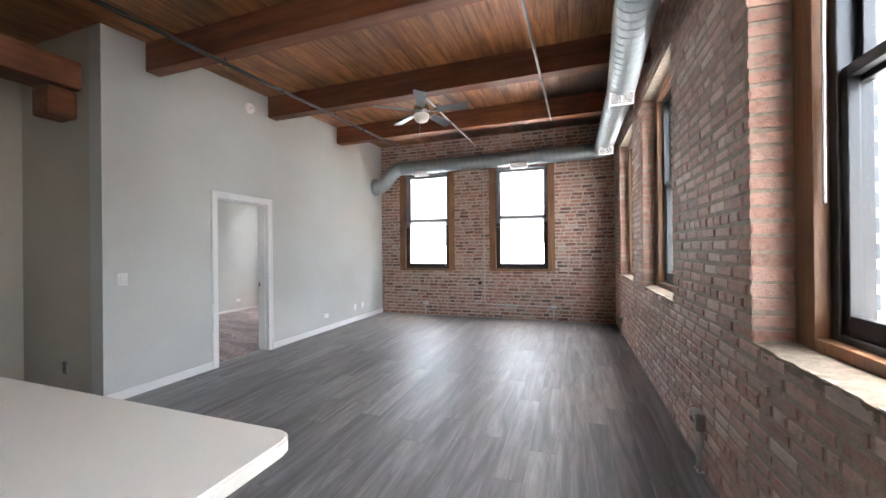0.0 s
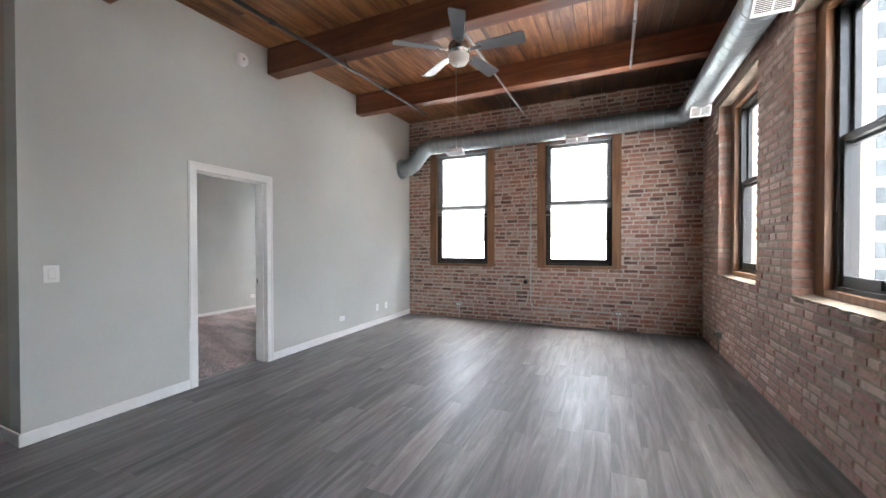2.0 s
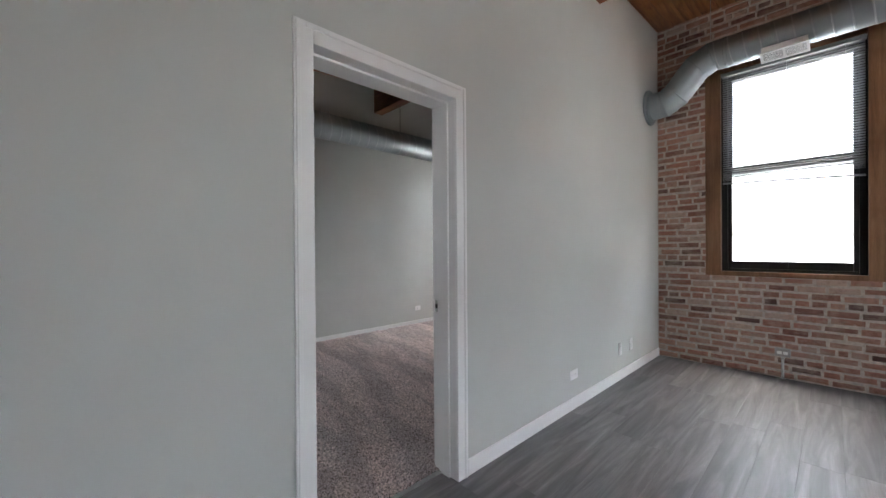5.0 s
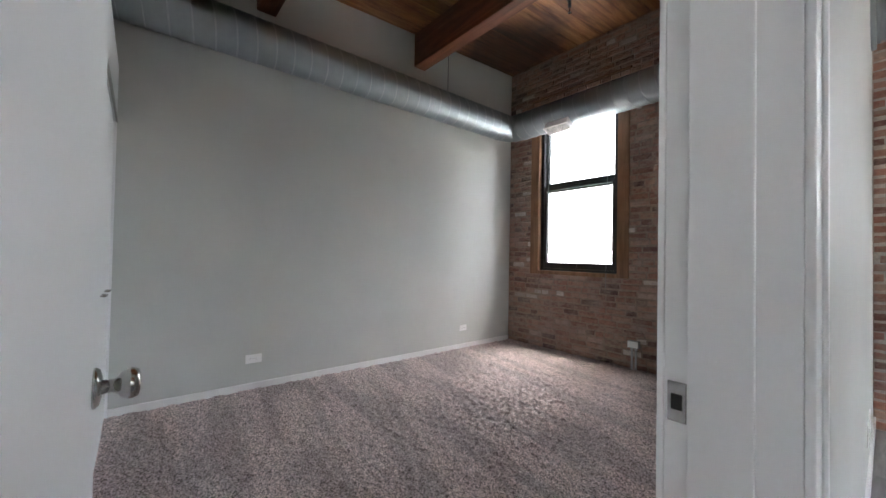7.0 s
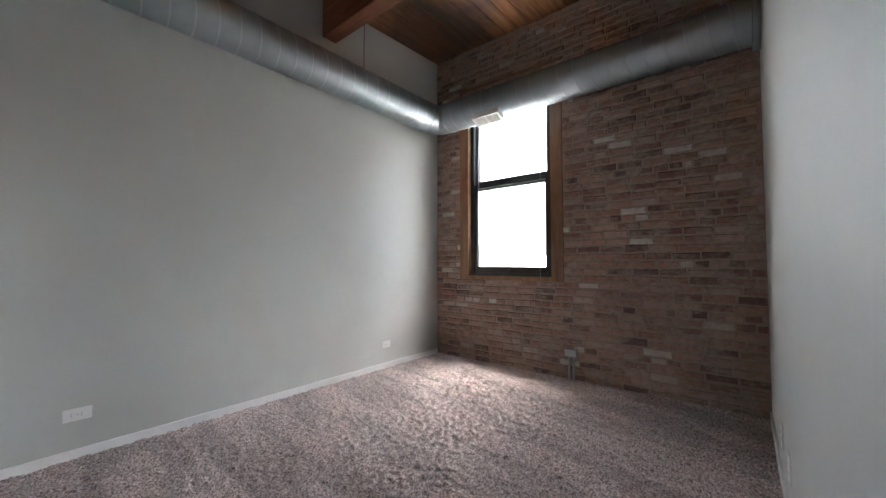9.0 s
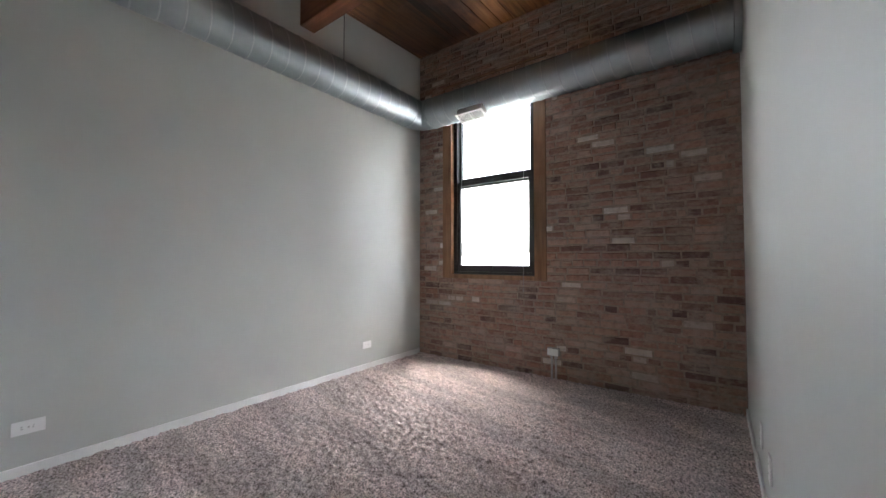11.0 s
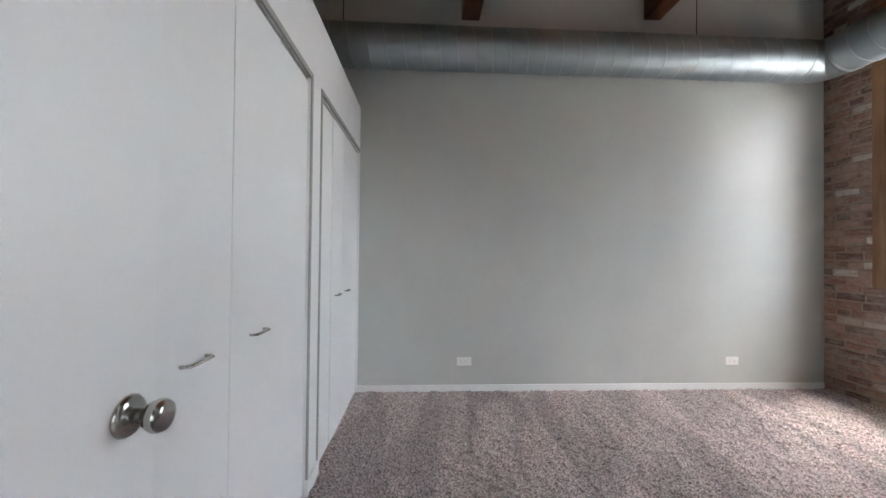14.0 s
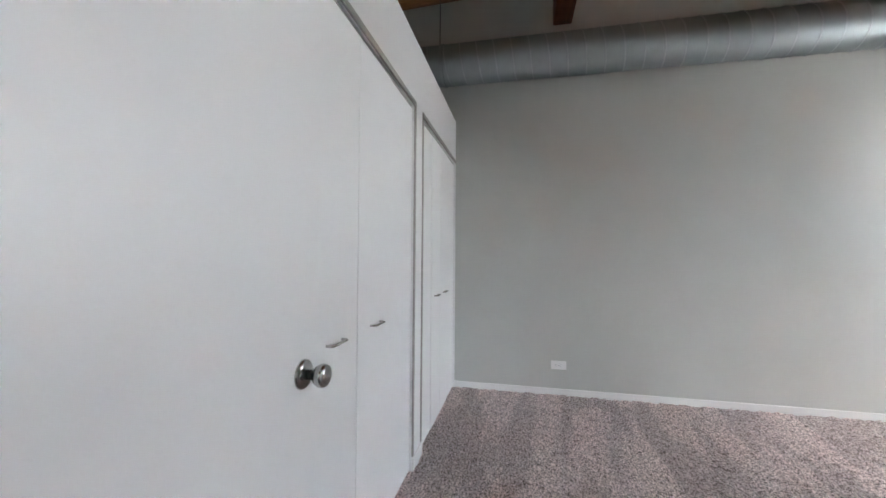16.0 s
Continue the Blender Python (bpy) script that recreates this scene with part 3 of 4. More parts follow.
# ---- closet ----
def closet():
    c = thing("closet_front", "built-in closet with a white front open above", "closet", (0, 0, 0), "", "structure")
    y0 = YC - 0.09
    H = 2.03
    top = 2.41
    part("header", boxes([(XB, y0, H, XP, YC, top)], 0.004), CLOSET_PAINT, c)
    for x0, x1 in ((XB, XB + 0.02), (-2.16, -1.975), (-0.60, XP)):
        part("post", boxes([(x0, y0, 0, x1, YC, H)], 0.003), CLOSET_PAINT, c)
    part("baseboard", boxes([(-2.161, YC, 0.0, -1.974, YC + 0.010, 0.085)], 0.003), WHITE_PAINT, c)
    part("top_panel", boxes([(XB, YH + 0.12, top - 0.03, XP, y0, top - 0.005)]), CLOSET_PAINT, c)
    for x0, x1 in ((XB + 0.02, -2.16), (-1.975, -0.60)):
        part("track", boxes([(x0, YC - 0.05, H - 0.022, x1, YC - 0.02, H)], 0.002), GREY_METAL, c, "grey metal bifold track")
        # edge trim is grey to draw the shadow gap beside the doors
        part("edge_trim", boxes([(x0, YC - 0.004, H - 0.006, x1, YC + 0.006, H + 0.020), (x1 - 0.0 if x1 < -1.5 else x0 - 0.02, YC - 0.004, 0.09, (x1 + 0.02) if x1 < -1.5 else x0, YC + 0.006, H + 0.020)], 0.002), GREY_METAL, c, "thin edge trim greyed for its shadow gap")
    return c


closet()


def pull(parent, x, y, z):
    pts = [(x - 0.05, y, z), (x - 0.05, y + 0.018, z), (x - 0.044, y + 0.026, z), (x + 0.044, y + 0.026, z), (x + 0.05, y + 0.018, z), (x + 0.05, y, z)]
    part("pull_handle", sweep(pts, 0.0045, 10), CHROME, parent, "bent chrome wire pull")


for x0, x1 in ((XB + 0.022, -2.162), (-1.973, -0.602)):
    w = (x1 - x0) / 4
    for k in range(2):
        d = thing("closet_door", "white flush bifold closet door with a chrome pull", "closet door", (0, 0, 0), "bifold closet doors")
        for j in range(2):
            a = x0 + w * (2 * k + j)
            bow = 0.004 if (k + j) % 2 else 0.0
            part("leaf", box(a + 0.0015, YC - 0.045 + bow, 0.02, a + w - 0.0015, YC - 0.014 + bow, 2.007, 0.002), CLOSET_PAINT, d)
        xc = x0 + w * (1.5 if k == 0 else 2.5)
        pull(d, xc, YC - 0.0135, 0.91)


# ---- ducts ----
def duct(points, r, label, name="air_duct", pitch=0.137, vents=(), collars=(), group=""):
    """Spiral-seamed round duct along points, with seams as thin ribs."""
    d = thing(name, label, "duct", (0, 0, 0), group)
    pts = [Vector(p) for p in points]
    fine, joints = [], []
    for a, b in zip(pts, pts[1:]):
        joints.append(len(fine))
        n = max(1, int((b - a).length / 0.05))
        for i in range(n):
            fine.append(a.lerp(b, i / n))
    fine.append(pts[-1])
    part("tube", sweep(fine, r, 36, True, joints[1:]), STEEL, d)
    # spiral lock seam
    bm = bmesh.new()
    for a, b in zip(pts, pts[1:]):
        L = (b - a).length
        if L < 0.5:
            continue
        ax = (b - a).normalized()
        side = ax.orthogonal().normalized()
        up = ax.cross(side)
        steps = int(L / pitch * 28)
        prev = None
        for i in range(steps + 1):
            s = i / steps * L
            ang = s / pitch * math.tau
            o = math.cos(ang) * side + math.sin(ang) * up
            c = a + ax * s
            ring = [bm.verts.new(c + o * (r - 0.001) - ax * 0.007), bm.verts.new(c + o * (r + 0.0055)), bm.verts.new(c + o * (r - 0.001) + ax * 0.007)]
            if prev:
                for k in range(2):
                    f = bm.faces.new((prev[k], prev[k + 1], ring[k + 1], ring[k]))
                    f.smooth = True
            prev = ring
    part("spiral_seam", bm, SEAM_STEEL, d)
    for p, q, rr, w in collars:
        p, q = Vector(p), Vector(q).normalized()
        part("collar", sweep([p - q * w / 2, p - q * (w / 2 - 0.004), p + q * (w / 2 - 0.004), p + q * w / 2], [rr - 0.004, rr, rr, rr - 0.004], 36), STEEL, d)
    return d


def arc(c, p, q, n=6):
    """Points of a bend from p to q round the corner c."""
    c, p, q = Vector(c), Vector(p), Vector(q)
    return [tuple((1 - t) ** 2 * p + 2 * t * (1 - t) * c + t * t * q) for t in (i / n for i in range(n + 1))]


DY, DZ = 6.90, 3.122
LR = 0.138
path_l = [(-0.002, 6.85, 2.755), (0.15, 6.855, 2.76), (0.255, 6.875, 2.83), (0.43, 6.89, 3.05), (0.56, DY, DZ)] + [(4.30, DY, DZ)] + arc((4.565, DY, DZ), (4.36, DY, DZ), (4.565, 6.68, DZ), 4)[1:] + [(4.545, 4.12, 3.085), (4.40, 1.5, 3.045), (4.33, YK + 0.05, 3.02)]
duct(path_l, LR, "long galvanised spiral air duct with two bends", pitch=0.11, collars=[((0.012, 6.85, 2.755), (1, 0, 0), 0.185, 0.024), ((0.034, 6.85, 2.755), (1, 0, 0), LR + 0.012, 0.02), ((0.15, 6.855, 2.76), (1, 0, 0.3), LR + 0.005, 0.012), ((0.255, 6.875, 2.83), (0.8, 0, 0.75), LR + 0.005, 0.012), ((0.43, 6.89, 3.05), (0.75, 0, 0.6), LR + 0.005, 0.012), ((0.56, DY, DZ), (1, 0, 0.25), LR + 0.005, 0.012), ((0.68, DY, DZ), (1, 0, 0), LR + 0.004, 0.03), ((4.26, DY, DZ), (1, 0, 0), LR + 0.004, 0.03), ((4.565, 6.62, DZ), (0, 1, 0), LR + 0.004, 0.03), ((4.547, 4.22, 3.087), (0, 1, 0), LR + 0.004, 0.03)])
path_b = [(XP - 0.001, 6.90, 2.825), (-2.92, 6.90, 2.825)] + arc((-3.105, 6.90, 2.825), (-2.98, 6.90, 2.825), (-3.105, 6.72, 2.825))[1:] + [(-3.105, 2.50, 2.825)]
duct(path_b, 0.165, "galvanised spiral air duct round the bedroom", collars=[((XP - 0.023, 6.90, 2.825), (1, 0, 0), 0.20, 0.045), ((-2.92, 6.90, 2.825), (1, 0, 0), 0.169, 0.03), ((-3.105, 6.68, 2.825), (0, 1, 0), 0.169, 0.03), ((-3.105, 2.94, 2.825), (0, 1, 0), 0.171, 0.03)])


def vent(at, rz, tilt, wide=1.0, label="white duct register with a dark grille"):
    """Register saddle: box, frame and louvre blades, facing -z before it is turned."""
    v = thing("duct_register", label, "vent", (0, 0, 0), "duct registers")
    part("register_box", box(-0.15, -0.06, 0.0, 0.15, 0.06, 0.07, 0.004), PLASTIC, v)
    bm = boxes([(-0.16, -0.07, -0.008, 0.16, -0.052, 0.0), (-0.16, 0.052, -0.008, 0.16, 0.07, 0.0), (-0.16, -0.052, -0.008, -0.138, 0.052, 0.0), (0.138, -0.052, -0.008, 0.16, 0.052, 0.0), (-0.008, -0.052, -0.008, 0.008, 0.052, 0.0)], 0.002)
    part("register_frame", bm, PLASTIC, v)
    part("grille_back", box(-0.138, -0.052, -0.002, 0.138, 0.052, -0.0005), DARK_PLASTIC, v, "dark grille opening")
    for i in range(9):
        y = -0.046 + i * 0.0115
        part("louvre", box(-0.137, y, -0.007, 0.137, y + 0.004, -0.003), PLASTIC, v)
    v.matrix_basis = Matrix.Translation(at) @ Matrix.Rotation(radians(rz), 4, 'Z') @ Matrix.Rotation(radians(tilt), 4, 'X') @ Matrix.Diagonal((wide, 1, 1, 1))
    return v


vent((4.53, 3.96, 2.925), 0, -48, 0.72)
vent((4.56, 6.20, 2.945), 0, -48, 0.66)
vent((1.09, 6.845, 2.945), 0, -18)
vent((3.10, 6.845, 2.945), 0, -18)
vent((-2.33, 6.80, 2.632), 0, -20)


# ---- hangers, pipes ----
def rod(name, pts, r, mat, label, category, group="", seg=10):
    return solid(name, sweep(pts, r, seg), mat, label, category, "", group)


for x in (0.55, 2.05, 3.45):
    rod("duct_hanger", [(x, DY, DZ + 0.13), (x, DY, zc(DY))], 0.003, CONDUIT, "thin steel duct hanger rod", "hanger", "duct hangers")
for y in (2.9, 5.80):
    rod("duct_hanger", [(-3.105, y, 2.94), (-3.105, y, zc(y))], 0.0035, BLACK_PIPE, "thin dark duct hanger rod", "hanger", "duct hangers")


def sprinkler_line(name, p, q, r, mat, label, couplings, hangers):
    t = thing(name, label, "pipe")
    p, q = Vector(p), Vector(q)
    d = (q - p).normalized()
    part("pipe", sweep([p, q], r, 14), mat, t)
    for y in couplings:
        c = p + d * ((y - p.y) / d.y)
        part("coupling", sweep([c - d * 0.03, c - d * 0.026, c + d * 0.026, c + d * 0.03], [r, r * 1.35, r * 1.35, r], 14), mat, t)
    for y in hangers:
        c = p + d * ((y - p.y) / d.y)
        part("hanger_ring", sweep([c + Vector((r * 1.5 * math.cos(a), 0, r * 1.5 * math.sin(a))) for a in [i * math.tau / 16 for i in range(17)]], 0.004, 8, False), mat, t)
        part("hanger_rod", sweep([c + Vector((0, 0, r * 1.5)), (c.x, c.y, max(c.z + 0.03, zc(c.y) - 0.255))], 0.005, 8), mat, t)
    return t


sprinkler_line("sprinkler_pipe", (0.80, -2.2, 3.03), (1.12, 5.66, 3.235), 0.017, BLACK_PIPE, "black iron sprinkler pipe hung under the beams", (1.2, 3.05, 4.62), (0.78, 2.35, 3.94))
sprinkler_line("sprinkler_pipe", (3.62, -2.2, 3.06), (3.76, 5.38, 3.27), 0.0125, PIPE_GREY, "grey metal sprinkler pipe hung under the beams", (2.3, 3.2, 4.4), (0.78, 2.35, 3.94))
rod("ceiling_conduit", [(2.335, 4.02, 3.27), (2.345, 4.10, 3.262), (2.40, 6.42, 3.272)], 0.011, CONDUIT, "bright straight metal conduit below the deck", "conduit")
stub = thing("sprinkler_branch", "small dark sprinkler branch with its head", "sprinkler")
part("branch", sweep([(-1.67, 5.66, 3.37), (-1.67, 5.92, 3.37), (-1.67, 5.95, 3.36), (-1.67, 5.95, 3.31)], 0.014, 10), BLACK_PIPE, stub)
part("nozzle", lathe([(0, -0.05), (0.016, -0.05), (0.016, -0.045), (0.007, -0.04), (0.007, 0)], Matrix.Translation((-1.67, 5.95, 3.31)), 12), CHROME, stub)


# ---- ceiling fan ----
def ceiling_fan():
    f = thing("ceiling_fan", "five-blade grey ceiling fan with a frosted light bowl", "ceiling fan", (2.31, 3.94, 3.42))
    f.location = (0, 0, 0)
    x, y, zt = 2.31, 3.94, zc(3.94) - 0.295
    T = Matrix.Translation((x, y, zt))
    part("canopy", lathe([(0, 0), (0.062, 0), (0.064, -0.015), (0.05, -0.045), (0.02, -0.055), (0, -0.055)], T), CHROME, f)
    part("down_rod", lathe([(0, -0.05), (0.02, -0.05), (0.02, -0.125), (0, -0.125)], T, 16), CHROME, f)
    TL = Matrix.Translation((x, y, zt - 0.025))
    part("motor_housing", lathe([(0, -0.085), (0.035, -0.085), (0.085, -0.105), (0.095, -0.13), (0.095, -0.175), (0.085, -0.195), (0.075, -0.215), (0.0, -0.215)], TL), CHROME, f, "brushed nickel motor housing")
    part("light_bowl", lathe([(0.094, -0.212), (0.096, -0.222), (0.092, -0.25), (0.072, -0.282), (0.04, -0.298), (0.0, -0.303)], TL), FROST, f, "frosted glass light bowl")
    for k in range(5):
        a = radians(2 + 72 * k)
        M = TL @ Matrix.Rotation(a, 4, 'Z') @ Matrix.Translation((0, 0, -0.165)) @ Matrix.Rotation(radians(-13), 4, 'X')
        bm = bmesh.new()
        n, top, bot = 14, [], []
        for i in range(n + 1):
            t = i / n
            r = 0.17 + 0.42 * t
            w = 0.046 + 0.026 * t
            if t > 0.92:
                w *= 1 - 2.2 * (t - 0.92)
            top.append((bm.verts.new(M @ Vector((r, -w, 0.004))), bm.verts.new(M @ Vector((r, w, 0.004)))))
            bot.append((bm.verts.new(M @ Vector((r, -w, -0.004))), bm.verts.new(M @ Vector((r, w, -0.004)))))
        for i in range(n):
            bm.faces.new((top[i][0], top[i + 1][0], top[i + 1][1], top[i][1]))
            bm.faces.new((bot[i][1], bot[i + 1][1], bot[i + 1][0], bot[i][0]))
            bm.faces.new((top[i][0], bot[i][0], bot[i + 1][0], top[i + 1][0]))
            bm.faces.new((top[i][1], top[i + 1][1], bot[i + 1][1], bot[i][1]))
        bm.faces.new((top[0][0], top[0][1], bot[0][1], bot[0][0]))
        bm.faces.new((top[n][1], top[n][0], bot[n][0], bot[n][1]))
        bmesh.ops.recalc_face_normals(bm, faces=bm.faces)
        bl = part("blade", bm, BLADE, f, "grey fan blade")
        ib = bmesh.new()
        add_box(ib, 0.085, -0.02, -0.010, 0.21, 0.02, -0.004, 0.002)
        ib.transform(M)
        part("blade_iron", ib, CHROME, bl)
    part("pull_chain", sweep([(x - 0.01, y - 0.04, zt - 0.30), (x - 0.01, y - 0.04, zt - 1.06)], 0.0024, 6), CONDUIT, f, "long thin pull chain")
    part("chain_fob", lathe([(0, -0.02), (0.006, -0.015), (0.006, 0.01), (0, 0.015)], Matrix.Translation((x - 0.01, y - 0.04, zt - 1.07)), 10), PLASTIC, f)
    return f


ceiling_fan()


# ---- blinds ----
def blind(a, b, z_top, z_bot, y, sag, label):
    """Slatted blind, partly raised, with a head rail, stacked slats and a bottom rail that hangs askew."""
    d = thing("window_blind", label, "blind", (0, 0, 0), "raised window blinds")
    part("head_rail", box(a, y - 0.02, z_top - 0.035, b, y + 0.02, z_top, 0.003), BLIND, d)
    mid = (a + b) / 2
    pitch = 0.0225
    n = int((z_top - 0.05 - z_bot - 0.05) / pitch)
    me = None
    for i in range(n):
        z = z_top - 0.05 - pitch * i
        if me is None:
            bm = bmesh.new()
            L = (b - a) / 2 - 0.008
            rows = []
            for k in range(4):
                u = -0.0115 + 0.023 * k / 3
                rows.append([(s * L, u, 0.0025 * (1 - (u / 0.0115) ** 2)) for s in (-1, 1)])
            vs = [[bm.verts.new(p) for p in r] for r in rows]
            for p, q in zip(vs, vs[1:]):
                bm.faces.new((p[0], p[1], q[1], q[0]))
            bmesh.ops.solidify(bm, geom=bm.faces[:], thickness=0.0007)
            me = finish(bm, "slat", BLIND)
        s = new("slat", me)
        s.parent = d
        s.matrix_basis = Matrix.Translation((mid, y, z)) @ Matrix.Rotation(radians(-24), 4, 'X')
    for i in range(14):
        s = new("slat", me)
        s.parent = d
        s.matrix_basis = Matrix.Translation((mid, y, z_bot + 0.04 + i * 0.006)) @ Matrix.Rotation(sag * 0.5 * (1 - i / 16) / (b - a), 4, 'Y')
    rail = box(-(b - a) / 2 + 0.006, -0.012, -0.008, (b - a) / 2 - 0.006, 0.012, 0.008, 0.003)
    r = part("bottom_rail", rail, BLIND, d)
    r.matrix_basis = Matrix.Translation((mid, y, z_bot)) @ Matrix.Rotation(sag * 1.6 / (b - a), 4, 'Y')
    for u in (a + 0.12, mid, b - 0.12):
        part("ladder_cord", sweep([(u, y - 0.014, z_top - 0.03), (u, y - 0.014, z_bot)], 0.001, 5), BLIND, d)
    part("lift_cord", sweep([(a + 0.05, y - 0.02, z_top - 0.03), (a + 0.052, y - 0.022, z_top - 1.05)], 0.0016, 6), BLIND, d)
    return d


blind(0.592, 1.578, 3.015, 1.865, YW + 0.020, 0.03, "white slatted blind drawn half up over the window")
blind(2.592, 3.592, 3.015, 1.875, YW + 0.020, -0.06, "white slatted blind drawn half up, its rail askew")
rod("blind_cord", [(-1.915, YW + 0.03, 2.95), (-1.91, YW - 0.02, 1.6), (-1.91, YW - 0.03, 0.82)], 0.0018, BLIND, "thin white blind cord beside the bedroom window", "cord")
rod("tilt_wand", [(-2.70, YW + 0.03, 2.9), (-2.69, YW + 0.02, 1.35)], 0.004, BLIND, "thin white blind wand in the bedroom window", "wand")
for o in WIN_R:
    y = o[1] - 0.17
    rod("tilt_wand", [(XR + 0.18, y, 2.9), (XR + 0.175, y, 1.55)], 0.006, PLASTIC, "thin white wand beside the window frame", "wand", "window wands")
solid("timber_batten", box(-2.925, YW - 0.028, 3.185, -1.655, YW - 0.007, 3.208, 0.004), TRIM_WOOD, "thin timber batten on the brickwork above the duct", "batten")


# ---- counter ----
def counter():
    c = thing("kitchen_peninsula", "white quartz kitchen peninsula with a rounded corner", "counter")
    x1, y1, r = 3.35, 0.545, 0.055
    x0, y0 = 1.15, -0.42
    outline = [(x0, y0), (x1 - r, y0)]
    for i in range(9):
        a = -math.pi / 2 + i / 8 * math.pi / 2
        outline.append((x1 - r + r * math.cos(a), y0 + r + r * math.sin(a)))
    for i in range(9):
        a = i / 8 * math.pi / 2
        outline.append((x1 - r + r * math.cos(a), y1 - r + r * math.sin(a)))
    outline.append((x0, y1))
    bm = bmesh.new()
    for z, s in ((0.88, False),):
        f = bm.faces.new([bm.verts.new((x, y, z)) for x, y in outline])
    ex = bmesh.ops.extrude_face_region(bm, geom=[f])
    bmesh.ops.translate(bm, verts=[v for v in ex["geom"] if isinstance(v, bmesh.types.BMVert)], vec=(0, 0, 0.04))
    bmesh.ops.recalc_face_normals(bm, faces=bm.faces)
    es = [e for e in bm.edges if abs(e.verts[0].co.z - e.verts[1].co.z) < 1e-5]
    bmesh.ops.bevel(bm, geom=es, offset=0.005, segments=2, affect='EDGES')
    part("worktop", bm, COUNTER, c, "white quartz worktop")
    part("cabinet_body", box(x0 + 0.01, y0 + 0.04, 0.09, x1 - 0.30, y1 - 0.28, 0.879, 0.003), CABINET, c)
    part("toe_kick", box(x0 + 0.03, y0 + 0.09, 0.0, x1 - 0.33, y1 - 0.31, 0.089), DARK_PLASTIC, c)
    return c


counter()


# ---- outlets, switch, boxes ----
def outlet(at, normal, tall, label="white duplex wall outlet", wide=0.115, high=0.072):
    """Cover plate with two receptacles, slots and a screw; normal is the way it faces: '+x', '-x', '-y'."""
    o = thing("wall_outlet", label, "outlet", (0, 0, 0), "wall outlets")
    part("plate", box(-wide / 2, -0.006, -high / 2, wide / 2, 0, high / 2, 0.0025), PLASTIC, o)
    for s in (-1, 1):
        rec = part("receptacle", box(s * 0.021 - 0.0165, -0.0078, -0.014, s * 0.021 + 0.0165, -0.006, 0.014, 0.001), PLASTIC, o)
        part("slot", boxes([(s * 0.021 - 0.008, -0.0084, -0.007, s * 0.021 - 0.001, -0.0078, -0.005), (s * 0.021 - 0.008, -0.0084, 0.005, s * 0.021 - 0.001, -0.0078, 0.007)]), DARK_PLASTIC, rec)
    part("screw", lathe([(0, 0), (0.003, 0), (0.003, 0.001), (0, 0.001)], Matrix.Translation((0, -0.006, 0)) @ Matrix.Rotation(math.pi / 2, 4, 'X'), 10), CHROME, o)
    turn = {'-y': 0, '+x': 90, '-x': -90}[normal]
    o.matrix_basis = Matrix.Translation(at) @ Matrix.Rotation(radians(turn), 4, 'Z') @ Matrix.Rotation(radians(90 if tall else 0), 4, 'Y')
    return o


outlet((0.0, 5.13, 0.262), '+x', False)
outlet((0.0, 6.03, 0.284), '+x', True)
outlet((0.0, 6.30, 0.284), '+x', True)
outlet((-0.565, YH, 0.295), '-y', True, "white duplex outlet on the hall wall")
outlet((XB, 3.91, 0.265), '+x', False, "white duplex outlet on the bedroom wall", 0.125)
outlet((XB, 6.285, 0.262), '+x', False, "white duplex outlet near the bedroom corner")
outlet((XP, 6.10, 0.27), '-x', True, "white duplex outlet on the partition")
outlet((XP, 5.72, 0.27), '-x', True, "white duplex outlet on the partition")

sw = thing("light_switch", "white rocker light switch plate", "switch")
part("plate", box(0.0, 2.066 - 0.041, 1.135 - 0.060, 0.006, 2.066 + 0.041, 1.135 + 0.060, 0.0025), PLASTIC, sw)
part("rocker", box(0.006, 2.066 - 0.017, 1.135 - 0.033, 0.010, 2.066 + 0.017, 1.135 + 0.033, 0.0015), PLASTIC, sw)
part("rocker_gap", box(0.006, 2.066 - 0.019, 1.135 - 0.0350, 0.0064, 2.066 + 0.019, 1.135 + 0.0355), WALL_PAINT, sw)

smoke = thing("smoke_detector", "round white smoke detector on the wall", "smoke detector")
SM = Matrix.Translation((0.0, 3.54, 3.29)) @ Matrix.Rotation(math.pi / 2, 4, 'Y')
part("base", lathe([(0, 0), (0.068, 0), (0.068, 0.012), (0, 0.012)], SM), PLASTIC, smoke)
part("cover", lathe([(0.064, 0.0122), (0.062, 0.03), (0.05, 0.04), (0.03, 0.043), (0, 0.043)], SM), PLASTIC, smoke)
part("sensor_button", lathe([(0, 0.043), (0.012, 0.043), (0.011, 0.046), (0, 0.046)], SM, 16), GREY_METAL, smoke)


